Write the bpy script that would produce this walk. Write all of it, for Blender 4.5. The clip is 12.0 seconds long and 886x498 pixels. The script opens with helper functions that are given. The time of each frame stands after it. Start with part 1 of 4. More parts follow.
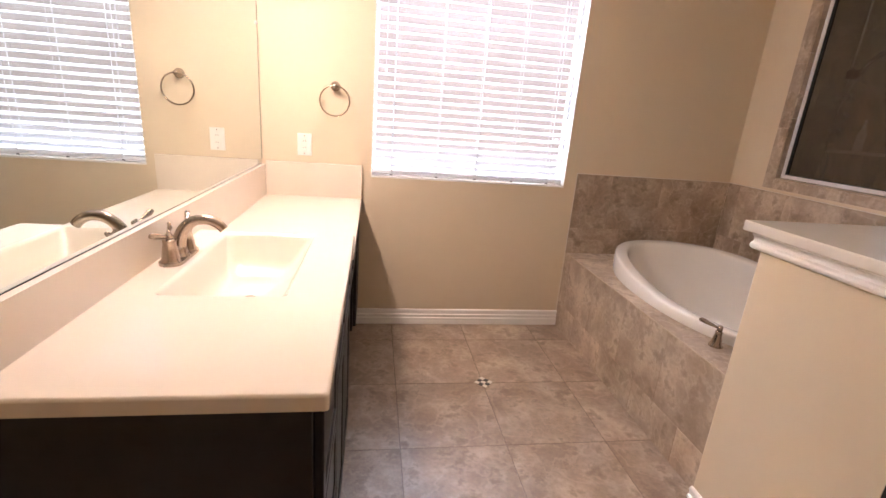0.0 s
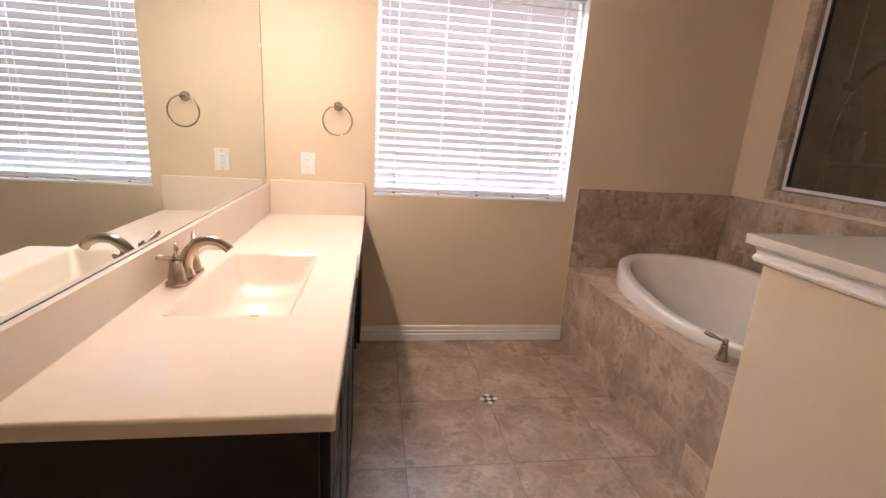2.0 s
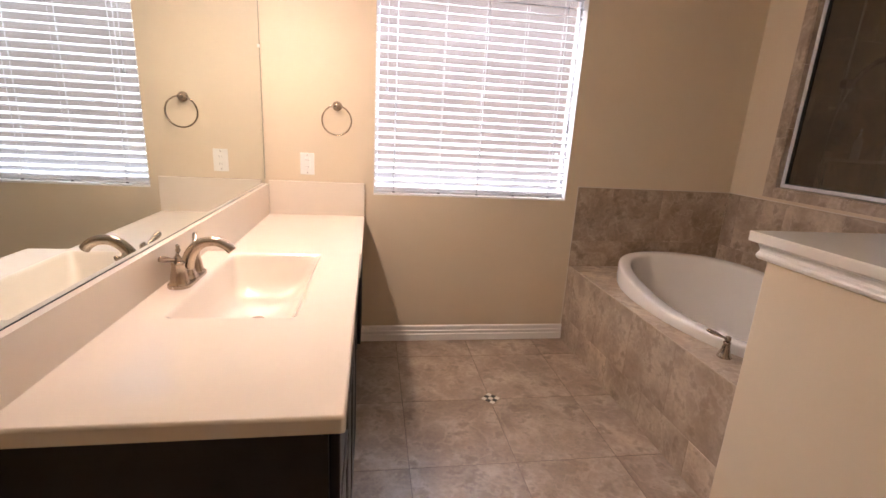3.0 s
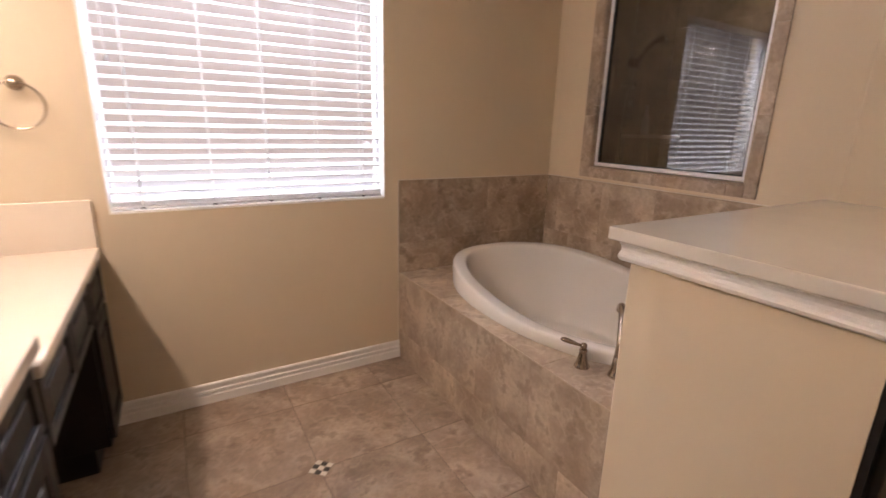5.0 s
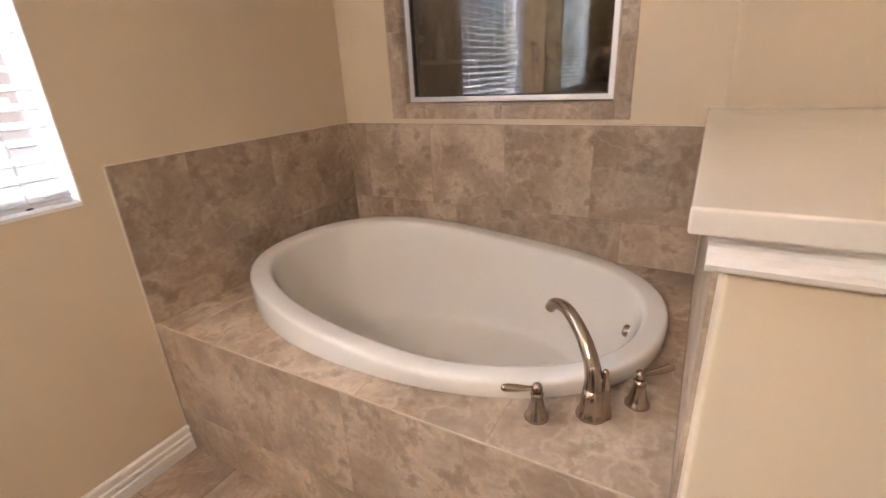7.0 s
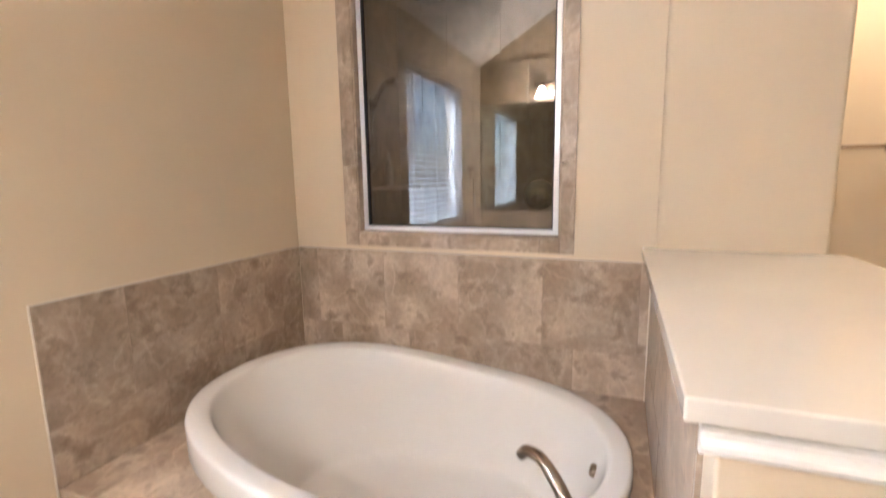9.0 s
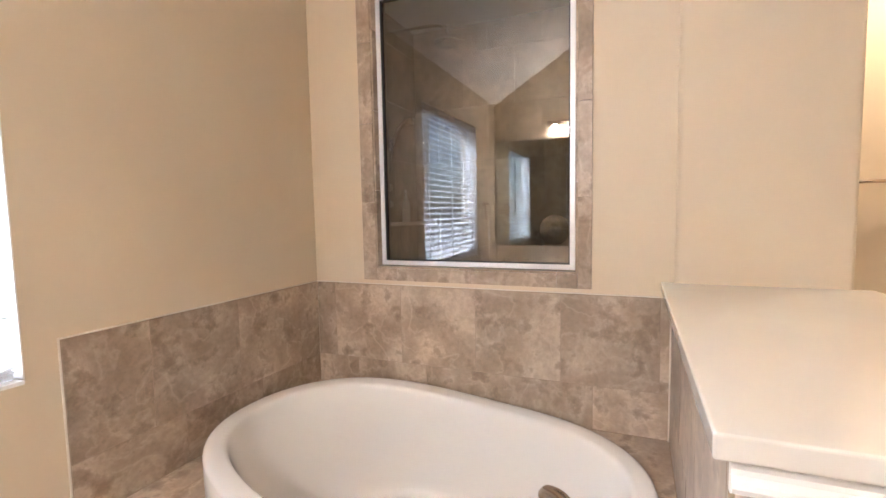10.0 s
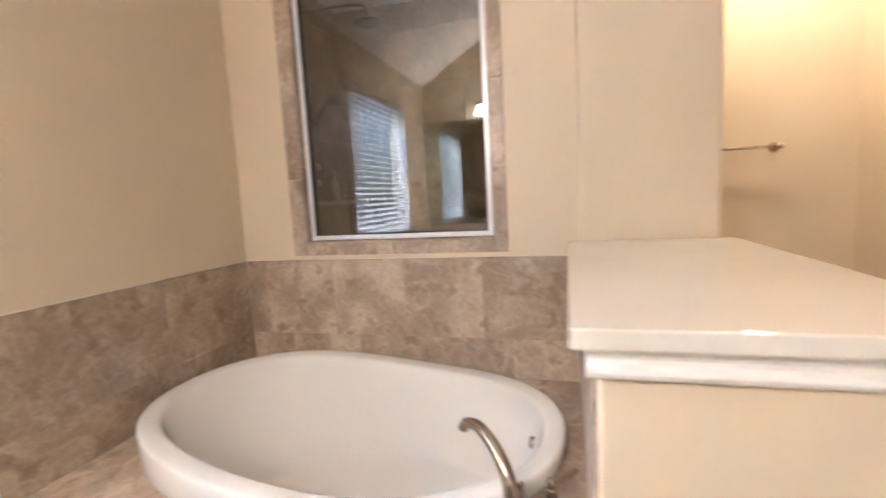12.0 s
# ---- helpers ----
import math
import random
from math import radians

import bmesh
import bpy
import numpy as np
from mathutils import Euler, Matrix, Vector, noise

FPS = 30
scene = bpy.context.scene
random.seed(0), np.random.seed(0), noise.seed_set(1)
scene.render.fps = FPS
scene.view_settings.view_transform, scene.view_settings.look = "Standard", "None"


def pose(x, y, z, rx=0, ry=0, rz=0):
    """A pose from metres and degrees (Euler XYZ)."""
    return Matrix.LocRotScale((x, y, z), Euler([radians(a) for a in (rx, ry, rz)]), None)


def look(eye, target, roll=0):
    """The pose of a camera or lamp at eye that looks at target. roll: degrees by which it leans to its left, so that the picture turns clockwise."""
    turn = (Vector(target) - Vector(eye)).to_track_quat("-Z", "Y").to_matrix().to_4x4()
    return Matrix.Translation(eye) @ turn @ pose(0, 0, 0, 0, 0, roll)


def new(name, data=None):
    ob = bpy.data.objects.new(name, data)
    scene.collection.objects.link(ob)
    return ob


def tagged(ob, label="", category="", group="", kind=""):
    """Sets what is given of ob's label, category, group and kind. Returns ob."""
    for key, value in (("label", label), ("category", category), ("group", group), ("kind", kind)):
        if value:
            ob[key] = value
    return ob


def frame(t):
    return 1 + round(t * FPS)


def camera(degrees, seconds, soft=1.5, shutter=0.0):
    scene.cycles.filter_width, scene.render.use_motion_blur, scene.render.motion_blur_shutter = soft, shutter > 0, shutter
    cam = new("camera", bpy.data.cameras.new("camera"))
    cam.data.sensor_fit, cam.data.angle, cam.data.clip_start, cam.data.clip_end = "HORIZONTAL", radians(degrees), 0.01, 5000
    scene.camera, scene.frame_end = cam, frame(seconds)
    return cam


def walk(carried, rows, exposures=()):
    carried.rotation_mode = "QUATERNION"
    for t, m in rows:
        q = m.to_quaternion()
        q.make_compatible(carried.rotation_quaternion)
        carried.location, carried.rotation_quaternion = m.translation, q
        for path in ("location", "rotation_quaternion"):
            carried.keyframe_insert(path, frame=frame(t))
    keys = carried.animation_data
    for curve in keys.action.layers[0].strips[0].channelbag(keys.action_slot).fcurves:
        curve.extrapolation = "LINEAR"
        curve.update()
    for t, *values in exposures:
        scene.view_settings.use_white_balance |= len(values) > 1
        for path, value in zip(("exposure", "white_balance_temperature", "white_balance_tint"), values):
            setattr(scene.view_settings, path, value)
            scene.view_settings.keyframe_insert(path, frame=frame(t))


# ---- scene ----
cam = camera(88.1, 12.0, shutter=0.5)
PATH = [
    (0, (0.137, 0.04, 1.334), (0.448, 1.931, 0.761), 4.5),
    (0.5, (0.139, 0.035, 1.341), (0.449, 1.933, 0.788), 3.8),
    (1, (0.139, 0.035, 1.343), (0.451, 1.94, 0.821), 3.7),
    (1.5, (0.156, 0.039, 1.346), (0.432, 1.952, 0.829), 3.6),
    (2, (0.133, 0.033, 1.343), (0.431, 1.944, 0.832), 3.6),
    (2.5, (0.131, 0.038, 1.34), (0.422, 1.949, 0.828), 3.3),
    (2.7, (0.1115, 0.034, 1.341), (0.4075, 1.944, 0.83), 3.4),
    (4.3, (0.2115, 0.273, 1.328), (0.8625, 2.097, 0.834), 2.0),
    (4.5, (0.266, 0.339, 1.333), (1.028, 2.129, 0.869), 2.1),
    (5, (0.357, 0.529, 1.315), (1.343, 2.189, 0.795), 1.5),
    (5.5, (0.492, 0.76, 1.313), (1.659, 2.297, 0.79), 0.7),
    (6, (0.654, 0.964, 1.273), (1.894, 2.42, 0.685), -0.7),
    (6.5, (0.746, 1.129, 1.241), (2.134, 2.381, 0.53), -1.2),
    (6.7, (0.7315, 1.201, 1.236), (2.2475, 2.291, 0.519), -2.7),
    (8.3, (0.7295, 1.363, 1.256), (2.4455, 2.068, 0.507), -2.4),
    (8.5, (0.741, 1.364, 1.272), (2.489, 2.072, 0.606), -2.0),
    (9, (0.718, 1.358, 1.339), (2.561, 2.071, 1.029), -0.9),
    (9.2, (0.699, 1.366, 1.349), (2.556, 2.088, 1.167), -1.1),
    (9.5, (0.702, 1.356, 1.36), (2.549, 2.109, 1.218), -0.9),
    (10, (0.697, 1.364, 1.341), (2.535, 2.137, 1.183), -1.1),
    (10.5, (0.696, 1.367, 1.337), (2.539, 2.124, 1.158), -1.2),
    (11, (0.688, 1.375, 1.346), (2.521, 2.14, 1.111), -1.1),
    (11.5, (0.666, 1.368, 1.327), (2.51, 2.096, 1.061), -1.2),
    (11.8, (0.629, 1.345, 1.309), (2.511, 1.979, 1.076), -2.0),
    (12, (0.613, 1.276, 1.285), (2.528, 1.804, 1.056), -3.1),
]
EXPOSURES = [  # seconds, stops, kelvin, tint
    (0.0, 0.58, 6150, 24), (0.5, 0.46, 6200, 24), (1.0, 0.28, 6250, 24), (1.5, 0.24, 6250, 24), (4.5, 0.19, 6400, 24), (5.5, 0.24, 6450, 22), (6.5, 0.52, 6280, 19),
    (8.5, 1.14, 5760, 15), (9.0, 1.19, 5620, 14), (9.5, 1.26, 5590, 14), (12.0, 1.20, 5590, 14),
]
walk(cam, [(t, look(eye, target, roll)) for t, eye, target, roll in PATH], EXPOSURES)

# ---- world and daylight ----
world = bpy.data.worlds.new("sky")
scene.world = world
world.use_nodes = True
wn = world.node_tree.nodes
sky = wn.new("ShaderNodeTexSky")
sky.sky_type, sky.sun_disc, sky.sun_elevation, sky.sun_rotation = "NISHITA", False, radians(50), radians(200)
world.node_tree.links.new(sky.outputs[0], wn["Background"].inputs[0])
wn["Background"].inputs[1].default_value = 0.12
sun = new("sun", bpy.data.lights.new("sun", "SUN"))
sun.data.energy, sun.data.angle, sun.data.color = 3.0, radians(0.5), (1.0, 0.95, 0.88)
sun.matrix_world = look((0, -10, 12), (0, 0, 0))

skylight = new("skylight", bpy.data.lights.new("skylight", "AREA"))
skylight.data.shape, skylight.data.size, skylight.data.size_y = "RECTANGLE", 1.5, 1.6
skylight.data.energy, skylight.data.color = 235.0, (0.86, 0.93, 1.0)
skylight.data.spread = radians(105)
skylight.matrix_world = look((0.72, 4.2, 3.7), (0.72, 2.75, 1.4))

VANITY_LAMP, VANITY_BULB, ALCOVE_LAMP, BACKDROP_GLOW = 62.0, 335.0, 140.0, 0.52


# ---- materials ----
def material(name, base, rough=0.5, metal=0.0, vary=0.0, scale=3.0, bump=0.0, bump_scale=80.0, coat=0.0, second=None, detail=6.0):
    m = bpy.data.materials.new(name)
    m.use_nodes = True
    nt = m.node_tree
    b = nt.nodes["Principled BSDF"]
    b.inputs["Roughness"].default_value = rough
    b.inputs["Metallic"].default_value = metal
    b.inputs["Coat Weight"].default_value = coat
    b.inputs["Coat Roughness"].default_value = 0.08
    b.inputs["Base Color"].default_value = (*base, 1)
    geo = nt.nodes.new("ShaderNodeNewGeometry")
    if vary:
        n = nt.nodes.new("ShaderNodeTexNoise")
        n.inputs["Scale"].default_value, n.inputs["Detail"].default_value, n.inputs["Roughness"].default_value = scale, detail, 0.6
        nt.links.new(geo.outputs["Position"], n.inputs["Vector"])
        r = nt.nodes.new("ShaderNodeValToRGB")
        hi = second or tuple(min(1, c * (1 + vary)) for c in base)
        lo = base if second else tuple(c * (1 - vary) for c in base)
        r.color_ramp.elements[0].color, r.color_ramp.elements[1].color = (*lo, 1), (*hi, 1)
        r.color_ramp.elements[0].position, r.color_ramp.elements[1].position = 0.3, 0.7
        nt.links.new(n.outputs["Fac"], r.inputs[0])
        nt.links.new(r.outputs[0], b.inputs["Base Color"])
        q = nt.nodes.new("ShaderNodeMapRange")
        q.inputs["To Min"].default_value, q.inputs["To Max"].default_value = max(0.02, rough - 0.07), rough + 0.07
        nt.links.new(n.outputs["Fac"], q.inputs["Value"])
        nt.links.new(q.outputs[0], b.inputs["Roughness"])
    if bump:
        n2 = nt.nodes.new("ShaderNodeTexNoise")
        n2.inputs["Scale"].default_value, n2.inputs["Detail"].default_value = bump_scale, 3
        nt.links.new(geo.outputs["Position"], n2.inputs["Vector"])
        bp = nt.nodes.new("ShaderNodeBump")
        bp.inputs["Strength"].default_value, bp.inputs["Distance"].default_value = bump, 0.002
        nt.links.new(n2.outputs["Fac"], bp.inputs["Height"])
        nt.links.new(bp.outputs[0], b.inputs["Normal"])
    return m


def tile_material(name, dark, mid, light, rough):
    """Marbled ceramic: clouds at two scales and thin pale veins, shifted from tile to tile."""
    m = bpy.data.materials.new(name)
    m.use_nodes = True
    nt = m.node_tree
    N, L = nt.nodes.new, nt.links.new
    b = nt.nodes["Principled BSDF"]
    geo, info = N("ShaderNodeNewGeometry"), N("ShaderNodeObjectInfo")
    shift = N("ShaderNodeVectorMath")
    shift.operation = "MULTIPLY_ADD"
    shift.inputs[1].default_value = (7.3, 5.1, 9.7)
    L(info.outputs["Random"], shift.inputs[0])
    L(geo.outputs["Position"], shift.inputs[2])
    big, fine, vein, fleck = (N("ShaderNodeTexNoise") for _ in range(4))
    for n, sc, de, di, ro in ((big, 6.0, 8, 0.15, 0.60), (fine, 55, 5, 0.0, 0.6), (vein, 5.0, 5, 0.35, 0.52), (fleck, 12, 7, 0.1, 0.60)):
        n.inputs["Scale"].default_value, n.inputs["Detail"].default_value, n.inputs["Distortion"].default_value = sc, de, di
        n.inputs["Roughness"].default_value = ro
        L(shift.outputs[0], n.inputs["Vector"])
    ramp = N("ShaderNodeValToRGB")
    e = ramp.color_ramp.elements
    e[0].position, e[0].color = 0.37, (*[0.5 * p + 0.5 * q for p, q in zip(dark, mid)], 1)
    e[1].position, e[1].color = 0.62, (*light, 1)
    k = e.new(0.5)
    k.color = (*mid, 1)
    L(big.outputs["Fac"], ramp.inputs[0])
    mix = N("ShaderNodeMix")
    mix.data_type, mix.blend_type = "RGBA", "OVERLAY"
    mix.inputs["Factor"].default_value = 0.30
    L(ramp.outputs[0], mix.inputs["A"])
    L(fine.outputs["Fac"], mix.inputs["B"])

    def over(below, source, stops, color):
        """Lays a colour over the surface where the noise lies between the stops."""
        rp, mx = N("ShaderNodeValToRGB"), N("ShaderNodeMix")
        el = rp.color_ramp.elements
        el[0].position, el[0].color = stops[0][0], (*[stops[0][1]] * 3, 1)
        el[1].position, el[1].color = stops[-1][0], (*[stops[-1][1]] * 3, 1)
        for at, share in stops[1:-1]:
            el.new(at).color = (share, share, share, 1)
        L(source.outputs["Fac"], rp.inputs[0])
        mx.data_type = "RGBA"
        L(rp.outputs[0], mx.inputs["Factor"])
        L(below.outputs["Result"], mx.inputs["A"])
        mx.inputs["B"].default_value = (*color, 1)
        return mx

    # thin pale veins along the level lines of a noise, then sharp-edged dark clouds
    veins = over(mix, vein, ((0.478, 0.0), (0.5, 0.36), (0.525, 0.0)), [c * 1.15 for c in light])
    smudged = over(veins, fleck, ((0.54, 0.0), (0.60, 0.48), (0.70, 0.85)), [c * 0.95 for c in dark])
    tone = N("ShaderNodeHueSaturation")
    val = N("ShaderNodeMapRange")
    val.inputs["To Min"].default_value, val.inputs["To Max"].default_value = 0.90, 1.10
    L(info.outputs["Random"], val.inputs["Value"])
    L(val.outputs[0], tone.inputs["Value"])
    L(smudged.outputs["Result"], tone.inputs["Color"])
    L(tone.outputs[0], b.inputs["Base Color"])
    q = N("ShaderNodeMapRange")
    q.inputs["To Min"].default_value, q.inputs["To Max"].default_value = rough - 0.08, rough + 0.1
    L(fine.outputs["Fac"], q.inputs["Value"])
    L(q.outputs[0], b.inputs["Roughness"])
    bp = N("ShaderNodeBump")
    bp.inputs["Strength"].default_value, bp.inputs["Distance"].default_value = 0.15, 0.002
    L(big.outputs["Fac"], bp.inputs["Height"])
    L(bp.outputs[0], b.inputs["Normal"])
    return m


def glow(name, color, strength):
    m = bpy.data.materials.new(name)
    m.use_nodes = True
    b = m.node_tree.nodes["Principled BSDF"]
    b.inputs["Base Color"].default_value = (*color, 1)
    b.inputs["Emission Color"].default_value = (*color, 1)
    b.inputs["Emission Strength"].default_value = strength
    return m


PAINT = material("beige_wall_paint", (0.68, 0.565, 0.41), 0.55, vary=0.03, scale=1.3, bump=0.14, bump_scale=150)
CEIL = material("white_ceiling_paint", (0.84, 0.81, 0.75), 0.8, vary=0.02, scale=1.5, bump=0.5, bump_scale=140)
TRIM = material("white_trim_paint", (0.86, 0.83, 0.79), 0.35, vary=0.02, scale=4, bump=0.05, bump_scale=60)
MARBLE = material("cream_cultured_marble", (0.77, 0.675, 0.565), 0.08, vary=0.025, scale=2.2)
CAP_M = material("white_cultured_marble", (0.72, 0.67, 0.60), 0.18, vary=0.02, scale=2.2, coat=0.5)
ACRYLIC = material("white_tub_acrylic", (0.80, 0.765, 0.715), 0.16, vary=0.01, scale=2, coat=0.25)
WOOD = material("dark_espresso_wood", (0.009, 0.0062, 0.0056), 0.48, vary=0.35, scale=9, bump=0.1, bump_scale=50)
NICKEL = material("brushed_nickel", (0.45, 0.375, 0.305), 0.25, metal=1.0, vary=0.06, scale=30)
CHROME = material("polished_chrome", (0.88, 0.88, 0.88), 0.08, metal=1.0)
EDGE = material("cut_glass_edge", (0.34, 0.34, 0.27), 0.25)
DARK = material("black_gasket_rubber", (0.02, 0.02, 0.02), 0.5)


def translucent(name, color, through_share):
    """A pale plastic that lets part of the light behind it shine through."""
    m = material(name, color, 0.4, vary=0.02, scale=8)
    nt = m.node_tree
    t, mix = nt.nodes.new("ShaderNodeBsdfTranslucent"), nt.nodes.new("ShaderNodeMixShader")
    t.inputs[0].default_value = (*color, 1)
    mix.inputs[0].default_value = through_share
    out = nt.nodes["Material Output"]
    nt.links.new(nt.nodes["Principled BSDF"].outputs[0], mix.inputs[1])
    nt.links.new(t.outputs[0], mix.inputs[2])
    nt.links.new(mix.outputs[0], out.inputs[0])
    return m


SLAT = translucent("white_faux_wood_slat", (0.84, 0.84, 0.84), 0.20)
CORD = translucent("white_cord", (0.82, 0.82, 0.80), 0.45)
PLASTIC = material("white_plastic", (0.80, 0.78, 0.73), 0.35)
SLOT = material("dark_slot", (0.03, 0.03, 0.03), 0.6)
VINYL = material("white_window_vinyl", (0.8, 0.8, 0.8), 0.35)
ALU = material("pale_aluminium_frame", (0.80, 0.80, 0.82), 0.35, metal=0.35, vary=0.02, scale=20)
GROUT = material("grey_brown_grout", (0.215, 0.165, 0.125), 0.9, vary=0.1, scale=40, bump=0.4, bump_scale=200)
WALL_GROUT = material("tan_wall_grout", (0.36, 0.275, 0.205), 0.85, vary=0.12, scale=30, bump=0.3, bump_scale=200)
PALE_GROUT = material("pale_grout", (0.34, 0.28, 0.22), 0.9, vary=0.1, scale=40, bump=0.3, bump_scale=200)
FLOOR_TILE = tile_material("floor_tile_ceramic", (0.190, 0.133, 0.094), (0.315, 0.236, 0.174), (0.415, 0.325, 0.245), 0.33)
WALL_TILE = tile_material("wall_tile_ceramic", (0.225, 0.160, 0.108), (0.405, 0.310, 0.225), (0.53, 0.425, 0.322), 0.34)
MOSAIC_W = material("cream_mosaic_stone", (0.62, 0.58, 0.50), 0.3, vary=0.05, scale=40)
MOSAIC_B = material("black_mosaic_stone", (0.02, 0.018, 0.016), 0.3)
AMBER = material("clear_bottle_plastic", (0.75, 0.70, 0.62), 0.2)
BULB = glow("lit_bulb", (1.0, 0.86, 0.71), VANITY_BULB)
SHADE = glow("lit_frosted_glass", (1.0, 0.86, 0.71), VANITY_LAMP)
ALCOVE_GLASS = glow("lit_ceiling_glass", (1.0, 0.82, 0.58), ALCOVE_LAMP)

MIRROR = bpy.data.materials.new("silvered_mirror")
MIRROR.use_nodes = True
_b = MIRROR.node_tree.nodes["Principled BSDF"]
_b.inputs["Metallic"].default_value, _b.inputs["Roughness"].default_value = 1.0, 0.0
_b.inputs["Base Color"].default_value = (0.74, 0.80, 0.79, 1)

GLASS = bpy.data.materials.new("clear_glass")
GLASS.use_nodes = True
_b = GLASS.node_tree.nodes["Principled BSDF"]
_b.inputs["Transmission Weight"].default_value, _b.inputs["Roughness"].default_value, _b.inputs["IOR"].default_value = 1.0, 0.0, 1.5
_b.inputs["Base Color"].default_value = (0.93, 0.93, 0.92, 1)
# clear pane; the shower's shade is put into its tint, high IOR lifts reflections
DIM_GLASS = GLASS.copy()
DIM_GLASS.node_tree.nodes["Principled BSDF"].inputs["IOR"].default_value = 1.95
DIM_GLASS.name = "shade_tinted_glass"
DIM_GLASS.node_tree.nodes["Principled BSDF"].inputs["Base Color"].default_value = (0.52, 0.47, 0.41, 1)


# ---- mesh helpers ----
def part(name, bm, mat, parent=None, label=""):
    me = bpy.data.meshes.new(name)
    bm.to_mesh(me)
    bm.free()
    me.materials.append(mat)
    ob = new(name, me)
    if parent:
        ob.parent = parent
    if label:
        ob["label"] = label
    return ob


def thing(name, label, category, group="", at=(0, 0, 0)):
    ob = new(name)
    ob.location = at
    ob.empty_display_size = 0.05
    return tagged(ob, label, category, group)


def box(x0, x1, y0, y1, z0, z1, bevel=0.0, bm=None, seg=2):
    mine = bmesh.new()
    bmesh.ops.create_cube(mine, size=1, matrix=Matrix.Translation(((x0 + x1) / 2, (y0 + y1) / 2, (z0 + z1) / 2)) @ Matrix.Diagonal((x1 - x0, y1 - y0, z1 - z0, 1)))
    if bevel:
        bmesh.ops.bevel(mine, geom=mine.edges[:], offset=bevel, segments=seg, profile=0.5, affect="EDGES")
        if seg > 1:
            for f in mine.faces:
                f.normal_update()
                f.smooth = max(abs(c) for c in f.normal) < 0.999
    if bm is None:
        return mine
    tmp = bpy.data.meshes.new("tmp")
    mine.to_mesh(tmp)
    mine.free()
    bm.from_mesh(tmp)
    bpy.data.meshes.remove(tmp)
    return bm


def prism(pts, z0, z1, bm=None, smooth=False):
    """An upright prism over a plan outline."""
    bm = bm or bmesh.new()
    a = [bm.verts.new((x, y, z0)) for x, y in pts]
    b = [bm.verts.new((x, y, z1)) for x, y in pts]
    n = len(pts)
    for i in range(n):
        f = bm.faces.new((a[i], a[(i + 1) % n], b[(i + 1) % n], b[i]))
        f.smooth = smooth
    bm.faces.new(a[::-1])
    bm.faces.new(b)
    bmesh.ops.recalc_face_normals(bm, faces=bm.faces[:])
    return bm


def extrude(profile, m0, m1, bm=None):
    """A profile of 2D points carried from the pose m0 to m1."""
    bm = bm or bmesh.new()
    a = [bm.verts.new(m0 @ Vector((u, v, 0))) for u, v in profile]
    b = [bm.verts.new(m1 @ Vector((u, v, 0))) for u, v in profile]
    n = len(profile)
    for i in range(n):
        bm.faces.new((a[i], a[(i + 1) % n], b[(i + 1) % n], b[i]))
    bm.faces.new(a[::-1])
    bm.faces.new(b)
    bmesh.ops.recalc_face_normals(bm, faces=bm.faces[:])
    return bm


def lathe(profile, m=Matrix(), n=28, bm=None, closed=True):
    """A profile of (radius, height) turned about the local z axis."""
    bm = bm or bmesh.new()
    rings = []
    for r, h in profile:
        if r < 1e-5:
            rings.append([bm.verts.new(m @ Vector((0, 0, h)))])
        else:
            rings.append([bm.verts.new(m @ Vector((r * math.cos(2 * math.pi * i / n), r * math.sin(2 * math.pi * i / n), h))) for i in range(n)])
    for p, q in zip(rings, rings[1:]):
        for i in range(n):
            j = (i + 1) % n
            if len(p) == 1 and len(q) > 1:
                f = bm.faces.new((p[0], q[j], q[i]))
            elif len(q) == 1 and len(p) > 1:
                f = bm.faces.new((p[i], p[j], q[0]))
            elif len(p) > 1:
                f = bm.faces.new((p[i], p[j], q[j], q[i]))
            else:
                continue
            f.smooth = True
    bmesh.ops.recalc_face_normals(bm, faces=bm.faces[:])
    return bm


def tube(points, radii, n=14, bm=None, flat=1.0):
    """A round bar along points with a radius at each; closed ends."""
    bm = bm or bmesh.new()
    pts = [Vector(p) for p in points]
    rings, side = [], None
    for i, p in enumerate(pts):
        d = (pts[min(i + 1, len(pts) - 1)] - pts[max(i - 1, 0)]).normalized()
        if side is None:
            side = d.orthogonal().normalized()
        side = (side - d * side.dot(d)).normalized()
        up = d.cross(side)
        rings.append([bm.verts.new(p + radii[i] * (math.cos(2 * math.pi * k / n) * side + flat * math.sin(2 * math.pi * k / n) * up)) for k in range(n)])
    for a, b in zip(rings, rings[1:]):
        for k in range(n):
            f = bm.faces.new((a[k], a[(k + 1) % n], b[(k + 1) % n], b[k]))
            f.smooth = True
    bm.faces.new(rings[0][::-1])
    bm.faces.new(rings[-1])
    bmesh.ops.recalc_face_normals(bm, faces=bm.faces[:])
    return bm


def curve_points(ctrl, n=20):
    """A smooth line through control points (Catmull-Rom)."""
    c = [Vector(p) for p in ctrl]
    c = [2 * c[0] - c[1]] + c + [2 * c[-1] - c[-2]]
    out = []
    for i in range(1, len(c) - 2):
        for k in range(n):
            t = k / n
            p0, p1, p2, p3 = c[i - 1], c[i], c[i + 1], c[i + 2]
            out.append(0.5 * (2 * p1 + (p2 - p0) * t + (2 * p0 - 5 * p1 + 4 * p2 - p3) * t * t + (3 * p1 - p0 - 3 * p2 + p3) * t ** 3))
    out.append(c[-2])
    return out


def lerp_list(values, n):
    out = []
    for i in range(n):
        t = i / (n - 1) * (len(values) - 1)
        k = min(int(t), len(values) - 2)
        out.append(values[k] + (values[k + 1] - values[k]) * (t - k))
    return out


